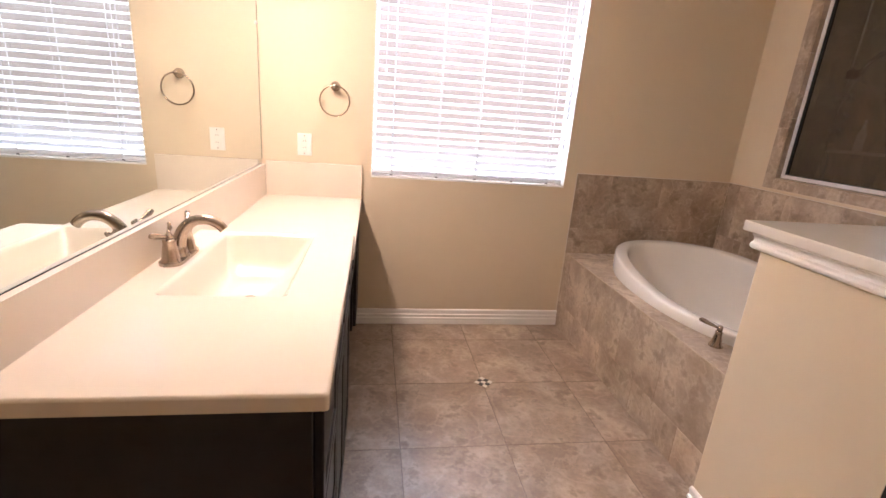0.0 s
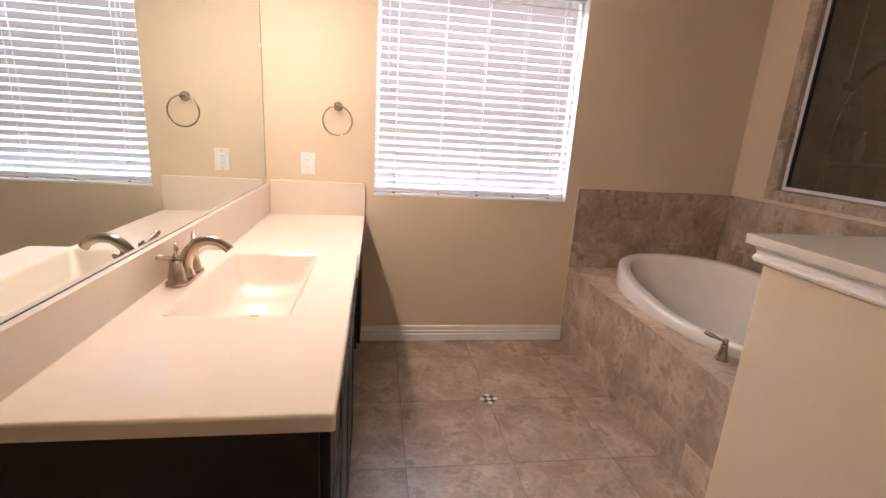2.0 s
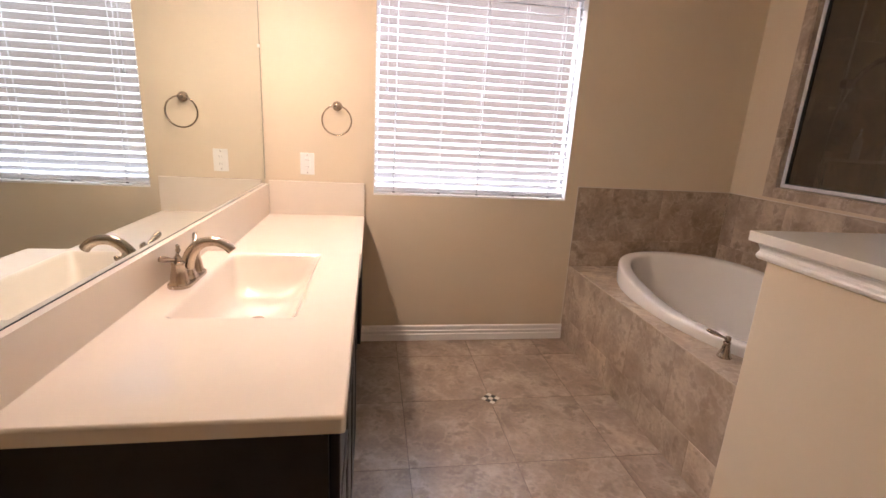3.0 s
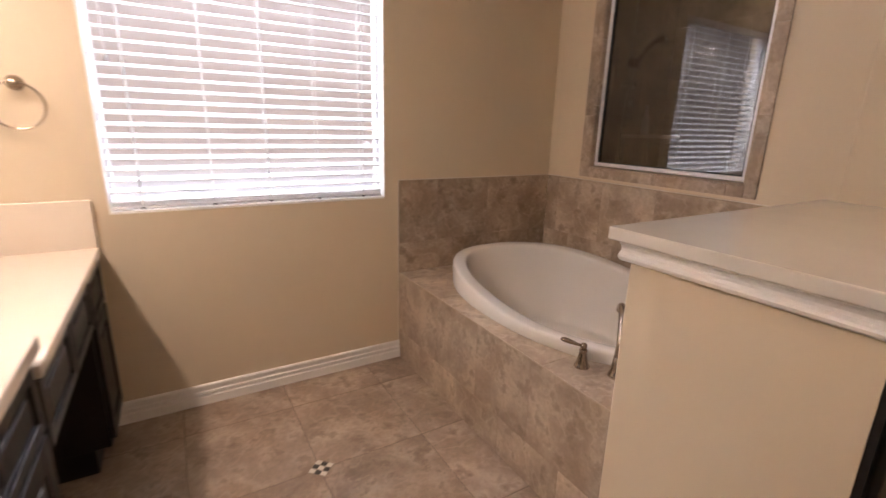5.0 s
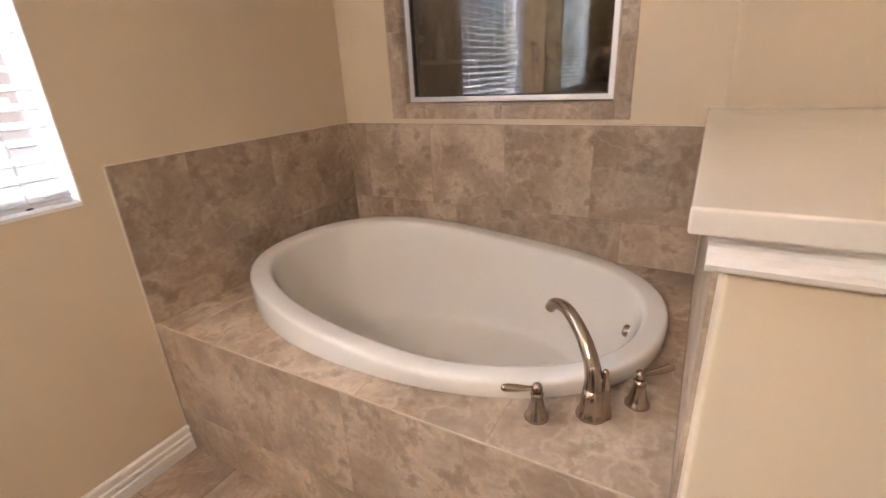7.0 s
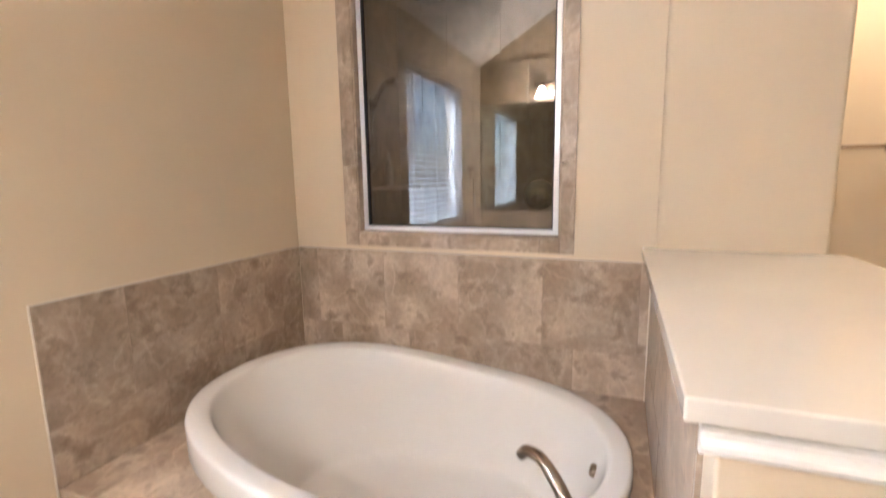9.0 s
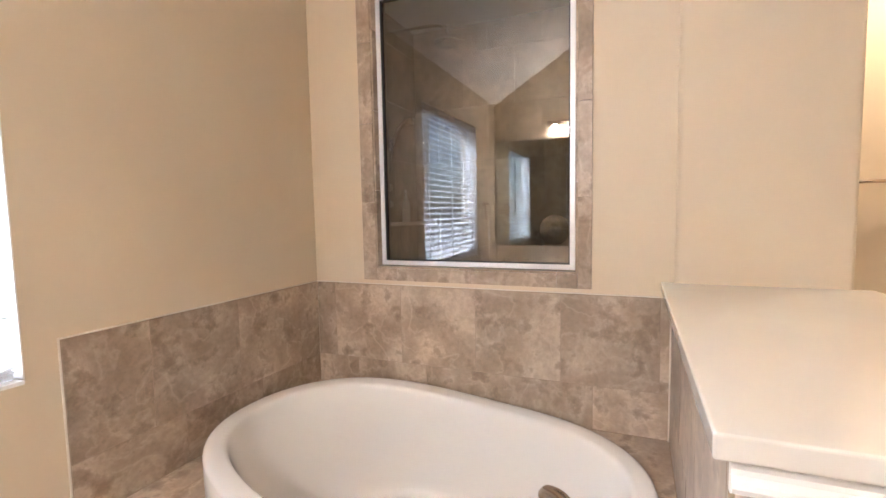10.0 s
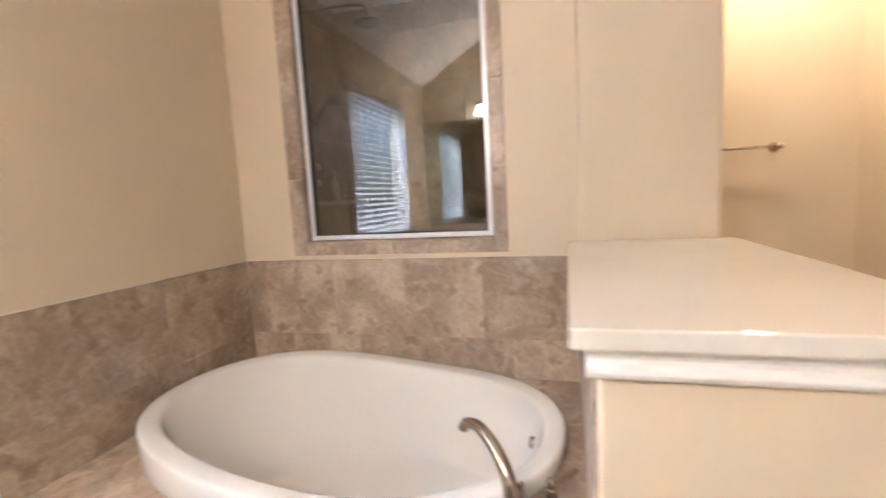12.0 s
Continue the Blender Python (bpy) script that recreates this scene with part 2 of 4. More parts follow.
# ---- plan (metres) ----
NORTH, WEST, EAST = 2.757, -0.486, 2.457       # window wall, mirror wall, wall with the shower's fixed pane
CEILING = 2.74                                  # flat ceiling of the alcove and top of the plain walls
EAVE, RIDGE_Y, PITCH = 2.45, 0.30, 0.62         # vaulted ceiling: height at the window wall, line of the ridge, slope
WX0, WX1, WZ0, WZ1 = 0.124, 1.315, 0.937, 2.13  # window opening
GY0, GY1, GZ0, GZ1 = 1.560, 2.422, 1.102, 2.285  # shower pane's opening
DECK_X, DECK_Z, PONY_Y, PONY_S = 1.397, 0.515, 1.235, 0.733
SHOWER_E = 3.56
ALCOVE_E, ALCOVE_S, COLUMN_X, COLUMN_S = 3.30, -0.08, 2.440, 0.748


def structure(name, bm, mat, label, category):
    return tagged(part(name, bm, mat), label, category, kind="structure")


# ---- structure ----
floor = structure("floor", box(-0.62, 3.7, -1.84, 2.93, -0.12, -0.0015), GROUT, "grey brown grout bed under large ceramic floor tiles", "floor")
RIDGE = EAVE + PITCH * (NORTH - RIDGE_Y)
SOUTH_EAVE = RIDGE - PITCH * (RIDGE_Y + 1.70)


def gable(profile, x0, x1, bm=None):
    """A profile in y and z carried from x0 to x1."""
    turn = Matrix(((0, 0, 1), (1, 0, 0), (0, 1, 0))).to_4x4()
    return extrude(profile, Matrix.Translation((x0, 0, 0)) @ turn, Matrix.Translation((x1, 0, 0)) @ turn, bm)


bm = gable([(NORTH, EAVE), (RIDGE_Y, RIDGE), (RIDGE_Y, RIDGE + 0.1), (NORTH, EAVE + 0.1)], WEST, EAST)
gable([(RIDGE_Y, RIDGE), (-1.70, SOUTH_EAVE), (-1.70, SOUTH_EAVE + 0.1), (RIDGE_Y, RIDGE + 0.1)], WEST, EAST, bm)
ceiling = structure("ceiling", bm, CEIL, "off-white painted vaulted ceiling over the bathroom", "ceiling")
ceiling_alcove = structure("ceiling_alcove", box(EAST + 0.001, 3.7, -0.20, 0.854, CEILING, CEILING + 0.1), CEIL, "plain off-white painted ceiling over the alcove", "ceiling")
ceiling_shower = structure("ceiling_shower", box(2.5775, SHOWER_E - 0.001, 0.856, NORTH - 0.001, 2.53, 2.63), CEIL, "plain off-white ceiling over the tiled shower", "ceiling")

bm = box(-0.606, WX0, NORTH, 2.92, 0, CEILING)
box(WX1, 3.68, NORTH, 2.92, 0, CEILING, bm=bm)
box(WX0, WX1, NORTH, 2.92, 0, WZ0, bm=bm)
box(WX0, WX1, NORTH, 2.92, WZ1, CEILING, bm=bm)
wall_north = structure("wall_north", bm, PAINT, "beige painted wall with a deep window opening", "wall")
wall_west = structure("wall_west", gable([(-1.70, 0), (NORTH, 0), (NORTH, EAVE + 0.1), (RIDGE_Y, RIDGE + 0.1), (-1.70, SOUTH_EAVE + 0.1)], -0.606, WEST), PAINT, "beige painted wall behind the vanity and mirror", "wall")


def rounded(cx, cy, r, a0, a1, n=8):
    return [(cx + r * math.cos(radians(a0 + (a1 - a0) * i / n)), cy + r * math.sin(radians(a0 + (a1 - a0) * i / n))) for i in range(n + 1)]


TH = 0.12
bm = box(EAST, EAST + TH, PONY_Y + 0.0005, GY0, 0, CEILING)
box(EAST, EAST + TH, GY1, NORTH, 0, CEILING, bm=bm)
box(EAST, EAST + TH, GY0, GY1, 0, GZ0, bm=bm)
box(EAST, EAST + TH, GY0, GY1, GZ1, CEILING, bm=bm)
gable([(-1.70, CEILING), (NORTH - (CEILING - EAVE) / PITCH, CEILING), (RIDGE_Y, RIDGE + 0.1), (-1.70, SOUTH_EAVE + 0.1)], EAST, EAST + TH, bm)
wall_east = structure("wall_east", bm, PAINT, "beige painted wall with a fixed pane into the shower", "wall")
wall_column = structure("wall_column", prism(rounded(COLUMN_X + 0.016, PONY_Y - 0.016, 0.016, 90, 180, 6) + rounded(COLUMN_X + 0.015, COLUMN_S + 0.015, 0.015, 180, 270, 6) + [(3.42, COLUMN_S), (3.42, 0.855), (2.63, 0.855), (2.63, PONY_Y)], 0, CEILING), PAINT, "beige painted wall end between tub and alcove", "wall")
wall_alcove = structure("wall_alcove", box(ALCOVE_E, ALCOVE_E + 0.12, -0.20, COLUMN_S, 0, CEILING), PAINT, "beige painted alcove wall behind a towel bar", "wall")
wall_alcove_south = structure("wall_alcove_south", box(2.50, ALCOVE_E, -0.20, ALCOVE_S, 0, CEILING), PAINT, "pale beige painted alcove side wall", "wall")
wall_southeast = structure("wall_southeast", box(2.50, 2.62, -1.70, -0.20, 0, CEILING), PAINT, "beige painted wall of the bathroom", "wall")
wall_south = structure("wall_south", box(-0.606, 2.62, -1.82, -1.70, 0, CEILING), PAINT, "beige painted wall behind the entry", "wall")
wall_shower = structure("wall_shower", box(SHOWER_E, 3.68, 0.855, NORTH, 0, CEILING), GROUT, "grout bed of the tiled shower wall", "wall")

# pony wall beside the tub, painted on its end
pony_wall = structure("pony_wall", prism([(1.32, PONY_S), (COLUMN_X - 0.002, PONY_S), (COLUMN_X - 0.002, PONY_Y)] + rounded(1.327, PONY_Y - 0.007, 0.007, 90, 180, 5), 0, 1.05), PAINT, "beige painted half wall between tub and alcove", "wall")

# ---- baseboards ----
BASE = [(0, 0), (0.016, 0), (0.016, 0.040), (0.0135, 0.044), (0.0085, 0.046), (0.0085, 0.052), (0.0135, 0.056), (0.0135, 0.066), (0.007, 0.070), (0.007, 0.082), (0.0115, 0.085), (0.0115, 0.095), (0.007, 0.101), (0.003, 0.102), (0, 0.102)]


def baseboard(name, start, end, out):
    """A moulded board from start to end on a wall whose face looks along out."""
    o = Vector((*out, 0))
    rot = Matrix((o, Vector((0, 0, 1)), o.cross(Vector((0, 0, 1))))).transposed().to_4x4()
    bm = extrude(BASE, Matrix.Translation((*start, 0)) @ rot, Matrix.Translation((*end, 0)) @ rot)
    return structure(name, bm, TRIM, "white moulded baseboard along a beige wall", "baseboard")


baseboard("baseboard_1", (0.0, NORTH), (DECK_X, NORTH), (0, -1))
baseboard("baseboard_2", (1.32, PONY_S), (1.32, PONY_Y), (-1, 0))
baseboard("baseboard_3", (ALCOVE_E, ALCOVE_S), (ALCOVE_E, COLUMN_S), (-1, 0))
baseboard("baseboard_4", (2.62, ALCOVE_S), (ALCOVE_E - 0.014, ALCOVE_S), (0, 1))
baseboard("baseboard_5", (WEST, -1.70), (WEST, 0.72), (1, 0))

# ---- window, blind, outdoors ----
window = tagged(new("window_1"), "white vinyl window behind a raised-light slatted blind", "window", kind="structure")
FR = 0.022
bm = box(WX0, WX0 + FR, 2.822, 2.862, WZ0, WZ1, 0.003)
box(WX1 - FR, WX1, 2.822, 2.862, WZ0, WZ1, 0.003, bm)
box(WX0 + FR, WX1 - FR, 2.824, 2.862, WZ0, WZ0 + FR, 0.003, bm)
box(WX0 + FR, WX1 - FR, 2.824, 2.862, WZ1 - FR, WZ1, 0.003, bm)
part("window_frame", bm, VINYL, window)
pane = part("pane", box(WX0 + FR, WX1 - FR, 2.842, 2.847, WZ0 + FR, WZ1 - FR), GLASS, window)
pane.visible_shadow = False
for name, b4 in (("jamb", (WX0 + 0.0005, WX0 + 0.004, WZ0, WZ1)), ("jamb", (WX1 - 0.004, WX1 - 0.0005, WZ0, WZ1))):
    part(name, box(b4[0], b4[1], NORTH - 0.002, 2.8205, b4[2] + 0.012, b4[3] - 0.001), TRIM, window)
part("window_sill", box(WX0 + 0.001, WX1 - 0.001, NORTH - 0.0015, 2.8205, WZ0 - 0.001, WZ0 + 0.009, 0.001), TRIM, window)
part("sash_lock", box(1.238, 1.258, 2.816, 2.8235, 1.205, 1.225, 0.003), ALU, window)

blind = thing("window_blind", "white faux-wood slatted blind lowered over the window", "blind", at=(0.72, 2.790, WZ0))
BX0, BX1, BY = WX0 + 0.008, WX1 - 0.016, 2.790
OFF = Vector((0.72, 2.790, WZ0))


def local(bm, off):
    bmesh.ops.translate(bm, verts=bm.verts[:], vec=-Vector(off))
    return bm


part("headrail", local(box(BX0, BX1, BY - 0.025, BY + 0.025, 2.082, 2.128, 0.004), OFF), SLAT, blind)
part("bottom_rail", local(box(BX0, BX1, BY - 0.025, BY + 0.025, 0.9515, 0.966, 0.005), OFF), SLAT, blind)
slat_profile = [(-0.025, -0.0015), (-0.012, 0.0008), (0, 0.0015), (0.012, 0.0008), (0.025, -0.0015), (0.025, 0.0012), (0.012, 0.0035), (0, 0.0042), (-0.012, 0.0035), (-0.025, 0.0012)]
tilt = Euler((radians(90), 0, radians(90))).to_matrix().to_4x4()
slat_bm = extrude(slat_profile, Matrix.Translation((BX0 - 0.72, 0, 0)) @ tilt, Matrix.Translation((BX1 - 0.72, 0, 0)) @ tilt)
slat_mesh = bpy.data.meshes.new("slat")
slat_bm.to_mesh(slat_mesh)
slat_bm.free()
slat_mesh.materials.append(SLAT)
SLAT_TILT = 16
heights = [2.0375 - 0.044 * i for i in range(24)] + [0.986, 0.9725]
for i, z in enumerate(heights):
    s = new("slat", slat_mesh)
    s.parent = blind
    s.location = (0, random.uniform(-0.0015, 0.0015), z - WZ0)
    s.rotation_euler = (radians(SLAT_TILT + random.uniform(-1.5, 1.5)) if i < 25 else radians(4), radians(random.uniform(-0.12, 0.12)), 0)
for x, r in ((0.241, 0.005), (0.510, 0.002), (0.745, 0.005), (0.974, 0.002), (1.200, 0.005)):
    for dy, w in ((-0.0265, r), (0.0265, 0.0012)):
        part("ladder_tape", local(tube([(x, BY + dy, 0.965), (x, BY + dy, 2.085)], [w, w], 8, flat=0.1 if dy < 0 else 1.0), OFF), CORD, blind)
for x in (0.241, 0.510, 0.745, 0.974, 1.200):
    part("rail_plug", local(box(x - 0.008, x + 0.008, BY - 0.0262, BY - 0.0238, 0.9525, 0.958), OFF), DARK, blind, "small dark cord plug")
part("tilt_wand", local(tube([(1.27, BY - 0.035, 2.07), (1.272, BY - 0.036, 1.35)], [0.003, 0.004], 8), OFF), CORD, blind)
part("pull_cord", local(tube([(0.19, BY - 0.033, 2.07), (0.19, BY - 0.034, 1.55)], [0.0015, 0.0015], 6), OFF), CORD, blind)
part("cord_tassel", local(lathe([(0, 0), (0.006, 0.0), (0.008, 0.02), (0.003, 0.04), (0, 0.04)], Matrix.Translation((0.19, BY - 0.034, 1.515)), 10), OFF), CORD, blind)

# daylight is put into this wall's emission; paler low for bright ground and haze
bd = bpy.data.materials.new("glowing_neighbour_wall")
bd.use_nodes = True
nt = bd.node_tree
b = nt.nodes["Principled BSDF"]
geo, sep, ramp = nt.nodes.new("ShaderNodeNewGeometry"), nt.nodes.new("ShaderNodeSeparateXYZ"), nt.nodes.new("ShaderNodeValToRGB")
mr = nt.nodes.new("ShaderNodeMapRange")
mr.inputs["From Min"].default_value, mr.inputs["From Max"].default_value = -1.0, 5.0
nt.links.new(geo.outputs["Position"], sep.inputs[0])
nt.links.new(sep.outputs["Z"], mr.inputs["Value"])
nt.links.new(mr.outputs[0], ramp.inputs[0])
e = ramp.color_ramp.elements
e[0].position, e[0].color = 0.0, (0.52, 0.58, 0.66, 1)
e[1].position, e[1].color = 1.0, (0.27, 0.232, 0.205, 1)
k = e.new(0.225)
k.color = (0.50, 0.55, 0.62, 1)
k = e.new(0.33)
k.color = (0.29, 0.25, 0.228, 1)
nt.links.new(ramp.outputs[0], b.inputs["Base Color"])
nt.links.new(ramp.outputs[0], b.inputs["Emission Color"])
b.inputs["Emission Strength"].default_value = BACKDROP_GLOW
structure("backdrop", box(-6, 8, 6.0, 6.05, -1.0, 5.0), bd, "glowing outdoor sheet, tan wall above, painted bright ground and haze below", "backdrop")
structure("ground", box(-60, 60, 2.93, 120, -0.4, -0.3), material("pale_concrete_ground", (0.45, 0.43, 0.40), 0.9, vary=0.1, scale=2), "pale concrete ground outside the window", "ground")

# ---- shower pane in the east wall ----
shower_pane = tagged(new("shower_pane"), "fixed clear glass pane in a pale metal frame", "window", kind="structure")
FX0, FX1, FW = 2.478, 2.513, 0.020
Y0, Y1, Z0, Z1 = GY0 + 0.012, GY1 - 0.012, GZ0 + 0.012, GZ1 - 0.012
bm = box(FX0, FX1, Y0, Y0 + FW, Z0, Z1, 0.002)
box(FX0, FX1, Y1 - FW, Y1, Z0, Z1, 0.002, bm)
box(FX0 - 0.001, FX1, Y0 + FW, Y1 - FW, Z0, Z0 + FW, 0.002, bm)
box(FX0 - 0.001, FX1, Y0 + FW, Y1 - FW, Z1 - FW, Z1, 0.002, bm)
part("frame", bm, ALU, shower_pane)
A, Bq, C, D = Y0 + FW, Y1 - FW, Z0 + FW, Z1 - FW
bm = box(FX0 + 0.006, FX1 - 0.006, A, A + 0.005, C, D)
box(FX0 + 0.006, FX1 - 0.006, Bq - 0.005, Bq, C, D, bm=bm)
box(FX0 + 0.006, FX1 - 0.006, A + 0.005, Bq - 0.005, C, C + 0.005, bm=bm)
box(FX0 + 0.006, FX1 - 0.006, A + 0.005, Bq - 0.005, D - 0.005, D, bm=bm)
part("gasket", bm, DARK, shower_pane)
pane2 = part("pane", box(2.494, 2.500, A + 0.004, Bq - 0.004, C + 0.004, D - 0.004), DIM_GLASS, shower_pane)

# ---- tub deck ----
TUB_C = Vector((1.965, 2.0, 0))
TUB_A, TUB_B, TUB_N = 0.492, 0.706, 2.25


def in_tub(x, y, inset):
    return abs((x - TUB_C.x) / (TUB_A - inset)) ** TUB_N + abs((y - TUB_C.y) / (TUB_B - inset)) ** TUB_N < 1


def holed_sheet(x0, x1, y0, y1, z, t, inset, cell=0.02):
    """A flat sheet of thickness t with its top at z, cut out where the tub drops in."""
    bm = bmesh.new()
    nx, ny = max(1, round((x1 - x0) / cell)), max(1, round((y1 - y0) / cell))
    v = [[bm.verts.new((x0 + (x1 - x0) * i / nx, y0 + (y1 - y0) * j / ny, z)) for j in range(ny + 1)] for i in range(nx + 1)]
    for i in range(nx):
        for j in range(ny):
            c = (v[i][j].co + v[i + 1][j + 1].co) / 2
            if not in_tub(c.x, c.y, inset):
                bm.faces.new((v[i][j], v[i + 1][j], v[i + 1][j + 1], v[i][j + 1]))
    bmesh.ops.delete(bm, geom=[q for q in bm.verts if not q.link_faces], context="VERTS")
    edge = [q for q in bm.edges if q.is_boundary]
    got = bmesh.ops.extrude_edge_only(bm, edges=edge)
    for q in got["geom"]:
        if isinstance(q, bmesh.types.BMVert):
            q.co.z -= t
    bmesh.ops.recalc_face_normals(bm, faces=bm.faces[:])
    return bm


bm = holed_sheet(DECK_X + 0.0012, EAST - 0.001, PONY_Y + 0.001, NORTH - 0.001, DECK_Z - 0.0012, 0.02, 0.06)
box(DECK_X + 0.0012, DECK_X + 0.022, PONY_Y + 0.001, NORTH - 0.001, 0, DECK_Z - 0.009, bm=bm)
deck = structure("tub_deck", bm, WALL_GROUT, "tiled platform around the drop-in bathtub", "tub deck")

# ---- bathtub ----


def tub_ring(inset_x, inset_y, z, raise_z, n=72, shift=0.0):
    """One oval ring of the tub; raise_z lifts its sloped backrest end."""
    out = []
    for i in range(n):
        a = 2 * math.pi * i / n
        c, s = math.cos(a), math.sin(a)
        ex = 2 / TUB_N
        x = (TUB_A - inset_x) * math.copysign(abs(c) ** ex, c)
        y = (TUB_B - inset_y) * math.copysign(abs(s) ** ex, s)
        t = min(1, max(0, (y + 0.30) / 0.88))
        up = raise_z * t * t * (3 - 2 * t)
        out.append(Vector((x, y + shift, z + up)))
    return out


def loft(rings, bm=None, cap=False):
    bm = bm or bmesh.new()
    vs = [[bm.verts.new(p) for p in r] for r in rings]
    n = len(rings[0])
    for a, b2 in zip(vs, vs[1:]):
        for i in range(n):
            f = bm.faces.new((a[i], a[(i + 1) % n], b2[(i + 1) % n], b2[i]))
            f.smooth = True
    if cap:
        f = bm.faces.new(vs[-1])
        f.smooth = True
    bmesh.ops.recalc_face_normals(bm, faces=bm.faces[:])
    return bm


tub = thing("bathtub", "white oval drop-in acrylic bathtub set in a tiled deck", "bathtub", at=(TUB_C.x, TUB_C.y, DECK_Z))
R = 0.068
# inset across and along, height, lift of the backrest end, drift towards the drain
specs = [(0.006, 0.006, 0.0, 0.0, 0), (0.001, 0.001, 0.008, 0.008, 0), (0.0, 0.0, 0.038, R, 0), (0.0015, 0.0015, 0.0455, R, 0), (0.006, 0.0055, 0.0505, R, 0), (0.013, 0.012, 0.0525, R, 0), (0.036, 0.032, 0.0515, R, 0),
         (0.058, 0.052, 0.049, R, 0), (0.066, 0.059, 0.0465, R, 0), (0.072, 0.065, 0.040, R, 0), (0.076, 0.070, 0.029, R * 0.95, 0), (0.086, 0.083, -0.005, R * 0.85, -0.003), (0.102, 0.110, -0.07, R * 0.6, -0.012), (0.119, 0.144, -0.14, R * 0.38, -0.022), (0.137, 0.180, -0.21, R * 0.2, -0.034), (0.150, 0.206, -0.252, 0.006, -0.042), (0.158, 0.219, -0.278, 0.002, -0.046), (0.168, 0.232, -0.295, 0.0, -0.049), (0.184, 0.250, -0.304, 0.0, -0.052), (0.235, 0.325, -0.310, 0.0, -0.056), (0.33, 0.45, -0.313, 0.0, -0.056)]
part("tub_shell", loft([tub_ring(*sp[:4], shift=sp[4]) for sp in specs], cap=True), ACRYLIC, tub)
ov = Matrix.Translation((0.0, -0.604, 0.0)) @ Euler((radians(-78), 0, 0)).to_matrix().to_4x4()
part("overflow_plate", lathe([(0, 0.012), (0.013, 0.011), (0.018, 0.006), (0.019, -0.004)], ov, 24), NICKEL, tub, "brushed nickel overflow plate")
part("drain", lathe([(0, -0.306), (0.02, -0.305), (0.028, -0.308), (0.03, -0.313)], Matrix.Translation((0, -0.22, 0)), 24), NICKEL, tub, "round nickel drain")

# ---- tub filler ----
tub_faucet = thing("tub_faucet", "brushed nickel deck faucet with two levers beside the tub", "faucet", at=(1.580, 1.412, DECK_Z))


def lever_handle(base, direction, size):
    """A bell-shaped valve with a ball top and a tapered lever, under the tub faucet."""
    o = Matrix.Translation(Vector(base) - Vector((1.580, 1.412, 0)))
    sc = o @ Matrix.Scale(size, 4)
    bell = part("handle", lathe([(0, 0), (0.027, 0), (0.027, 0.004), (0.024, 0.009), (0.0205, 0.016), (0.0165, 0.034), (0.0135, 0.050), (0.0125, 0.056), (0.0145, 0.059), (0.0145, 0.063), (0.009, 0.066), (0, 0.066)], sc), NICKEL, tub_faucet)
    part("ball", lathe([(0, 0.064), (0.006, 0.065), (0.011, 0.071), (0.012, 0.078), (0.009, 0.086), (0.004, 0.089), (0, 0.090)], sc, 20), NICKEL, bell)
    d = Vector((*direction, 0)).normalized()
    pts = [Vector((0, 0, 0.078)) + d * r + Vector((0, 0, h)) for r, h in ((0.006, 0), (0.018, 0.001), (0.030, 0.003), (0.048, 0.006), (0.064, 0.009), (0.076, 0.0105), (0.080, 0.011))]
    bm = tube([sc @ p for p in pts], [r * size for r in (0.005, 0.0052, 0.0065, 0.0088, 0.0092, 0.0075, 0.003)], 14, flat=0.75)
    part("lever", bm, NICKEL, bell)


lever_handle((1.520, 1.517, 0), (-0.59, 0.81), 1.0)
lever_handle((1.657, 1.328, 0), (0.59, -0.81), 1.0)
part("flange", lathe([(0, 0), (0.034, 0), (0.0335, 0.004), (0.0300, 0.010), (0.0262, 0.020), (0.0245, 0.045), (0.0215, 0.070), (0, 0.076)]), NICKEL, tub_faucet)
part("diverter", lathe([(0, 0), (0.021, 0), (0.020, 0.008), (0.0155, 0.035), (0.012, 0.070), (0.0095, 0.092), (0.007, 0.096), (0.007, 0.112), (0.0045, 0.117), (0, 0.118)], Matrix.Translation((0.008, -0.021, 0))), NICKEL, tub_faucet)
dx, dy = 0.74, 0.672
line = curve_points([(0, 0, 0.015), (0.0, 0.0, 0.07), (0.012 * dx, 0.012 * dy, 0.12), (0.06 * dx, 0.06 * dy, 0.168), (0.13 * dx, 0.13 * dy, 0.192), (0.19 * dx, 0.19 * dy, 0.178), (0.215 * dx, 0.215 * dy, 0.155)], 8)
arm = part("spout", tube(line, lerp_list([0.0225, 0.0205, 0.0175, 0.0155, 0.0145, 0.014, 0.0138], len(line)), 18), NICKEL, tub_faucet)

# ---- pony wall cap ----
cap = thing("ledge_countertop", "white cultured marble slab capping the half wall", "countertop", at=(1.28, 1.278, 1.052))
off = (1.28, 1.278, 1.052)
bm = bmesh.new()
prism([(1.279, 0.70), (COLUMN_X - 0.0015, 0.70), (COLUMN_X - 0.0015, 1.2365), (2.4555, 1.2365), (2.4555, 1.279), (1.279, 1.279)], 1.0525, 1.085, bm)
bmesh.ops.bevel(bm, geom=bm.edges[:], offset=0.004, segments=3, profile=0.5, affect="EDGES")
part("slab", local(bm, off), CAP_M, cap)
MOULD = [(0, 0), (0.010, 0), (0.020, 0.006), (0.023, 0.013), (0.021, 0.019), (0.013, 0.025), (0.012, 0.032), (0.015, 0.040), (0.021, 0.046), (0.021, 0.0525), (0, 0.0525)]
rot = Matrix(((-1, 0, 0), (0, 0, 1), (0, 1, 0))).to_4x4()
part("moulding", local(extrude(MOULD, Matrix.Translation((1.3195, 0.712, 1.0)) @ rot, Matrix.Translation((1.3195, 1.2555, 1.0)) @ rot), off), TRIM, cap, "white painted crown moulding under the slab")

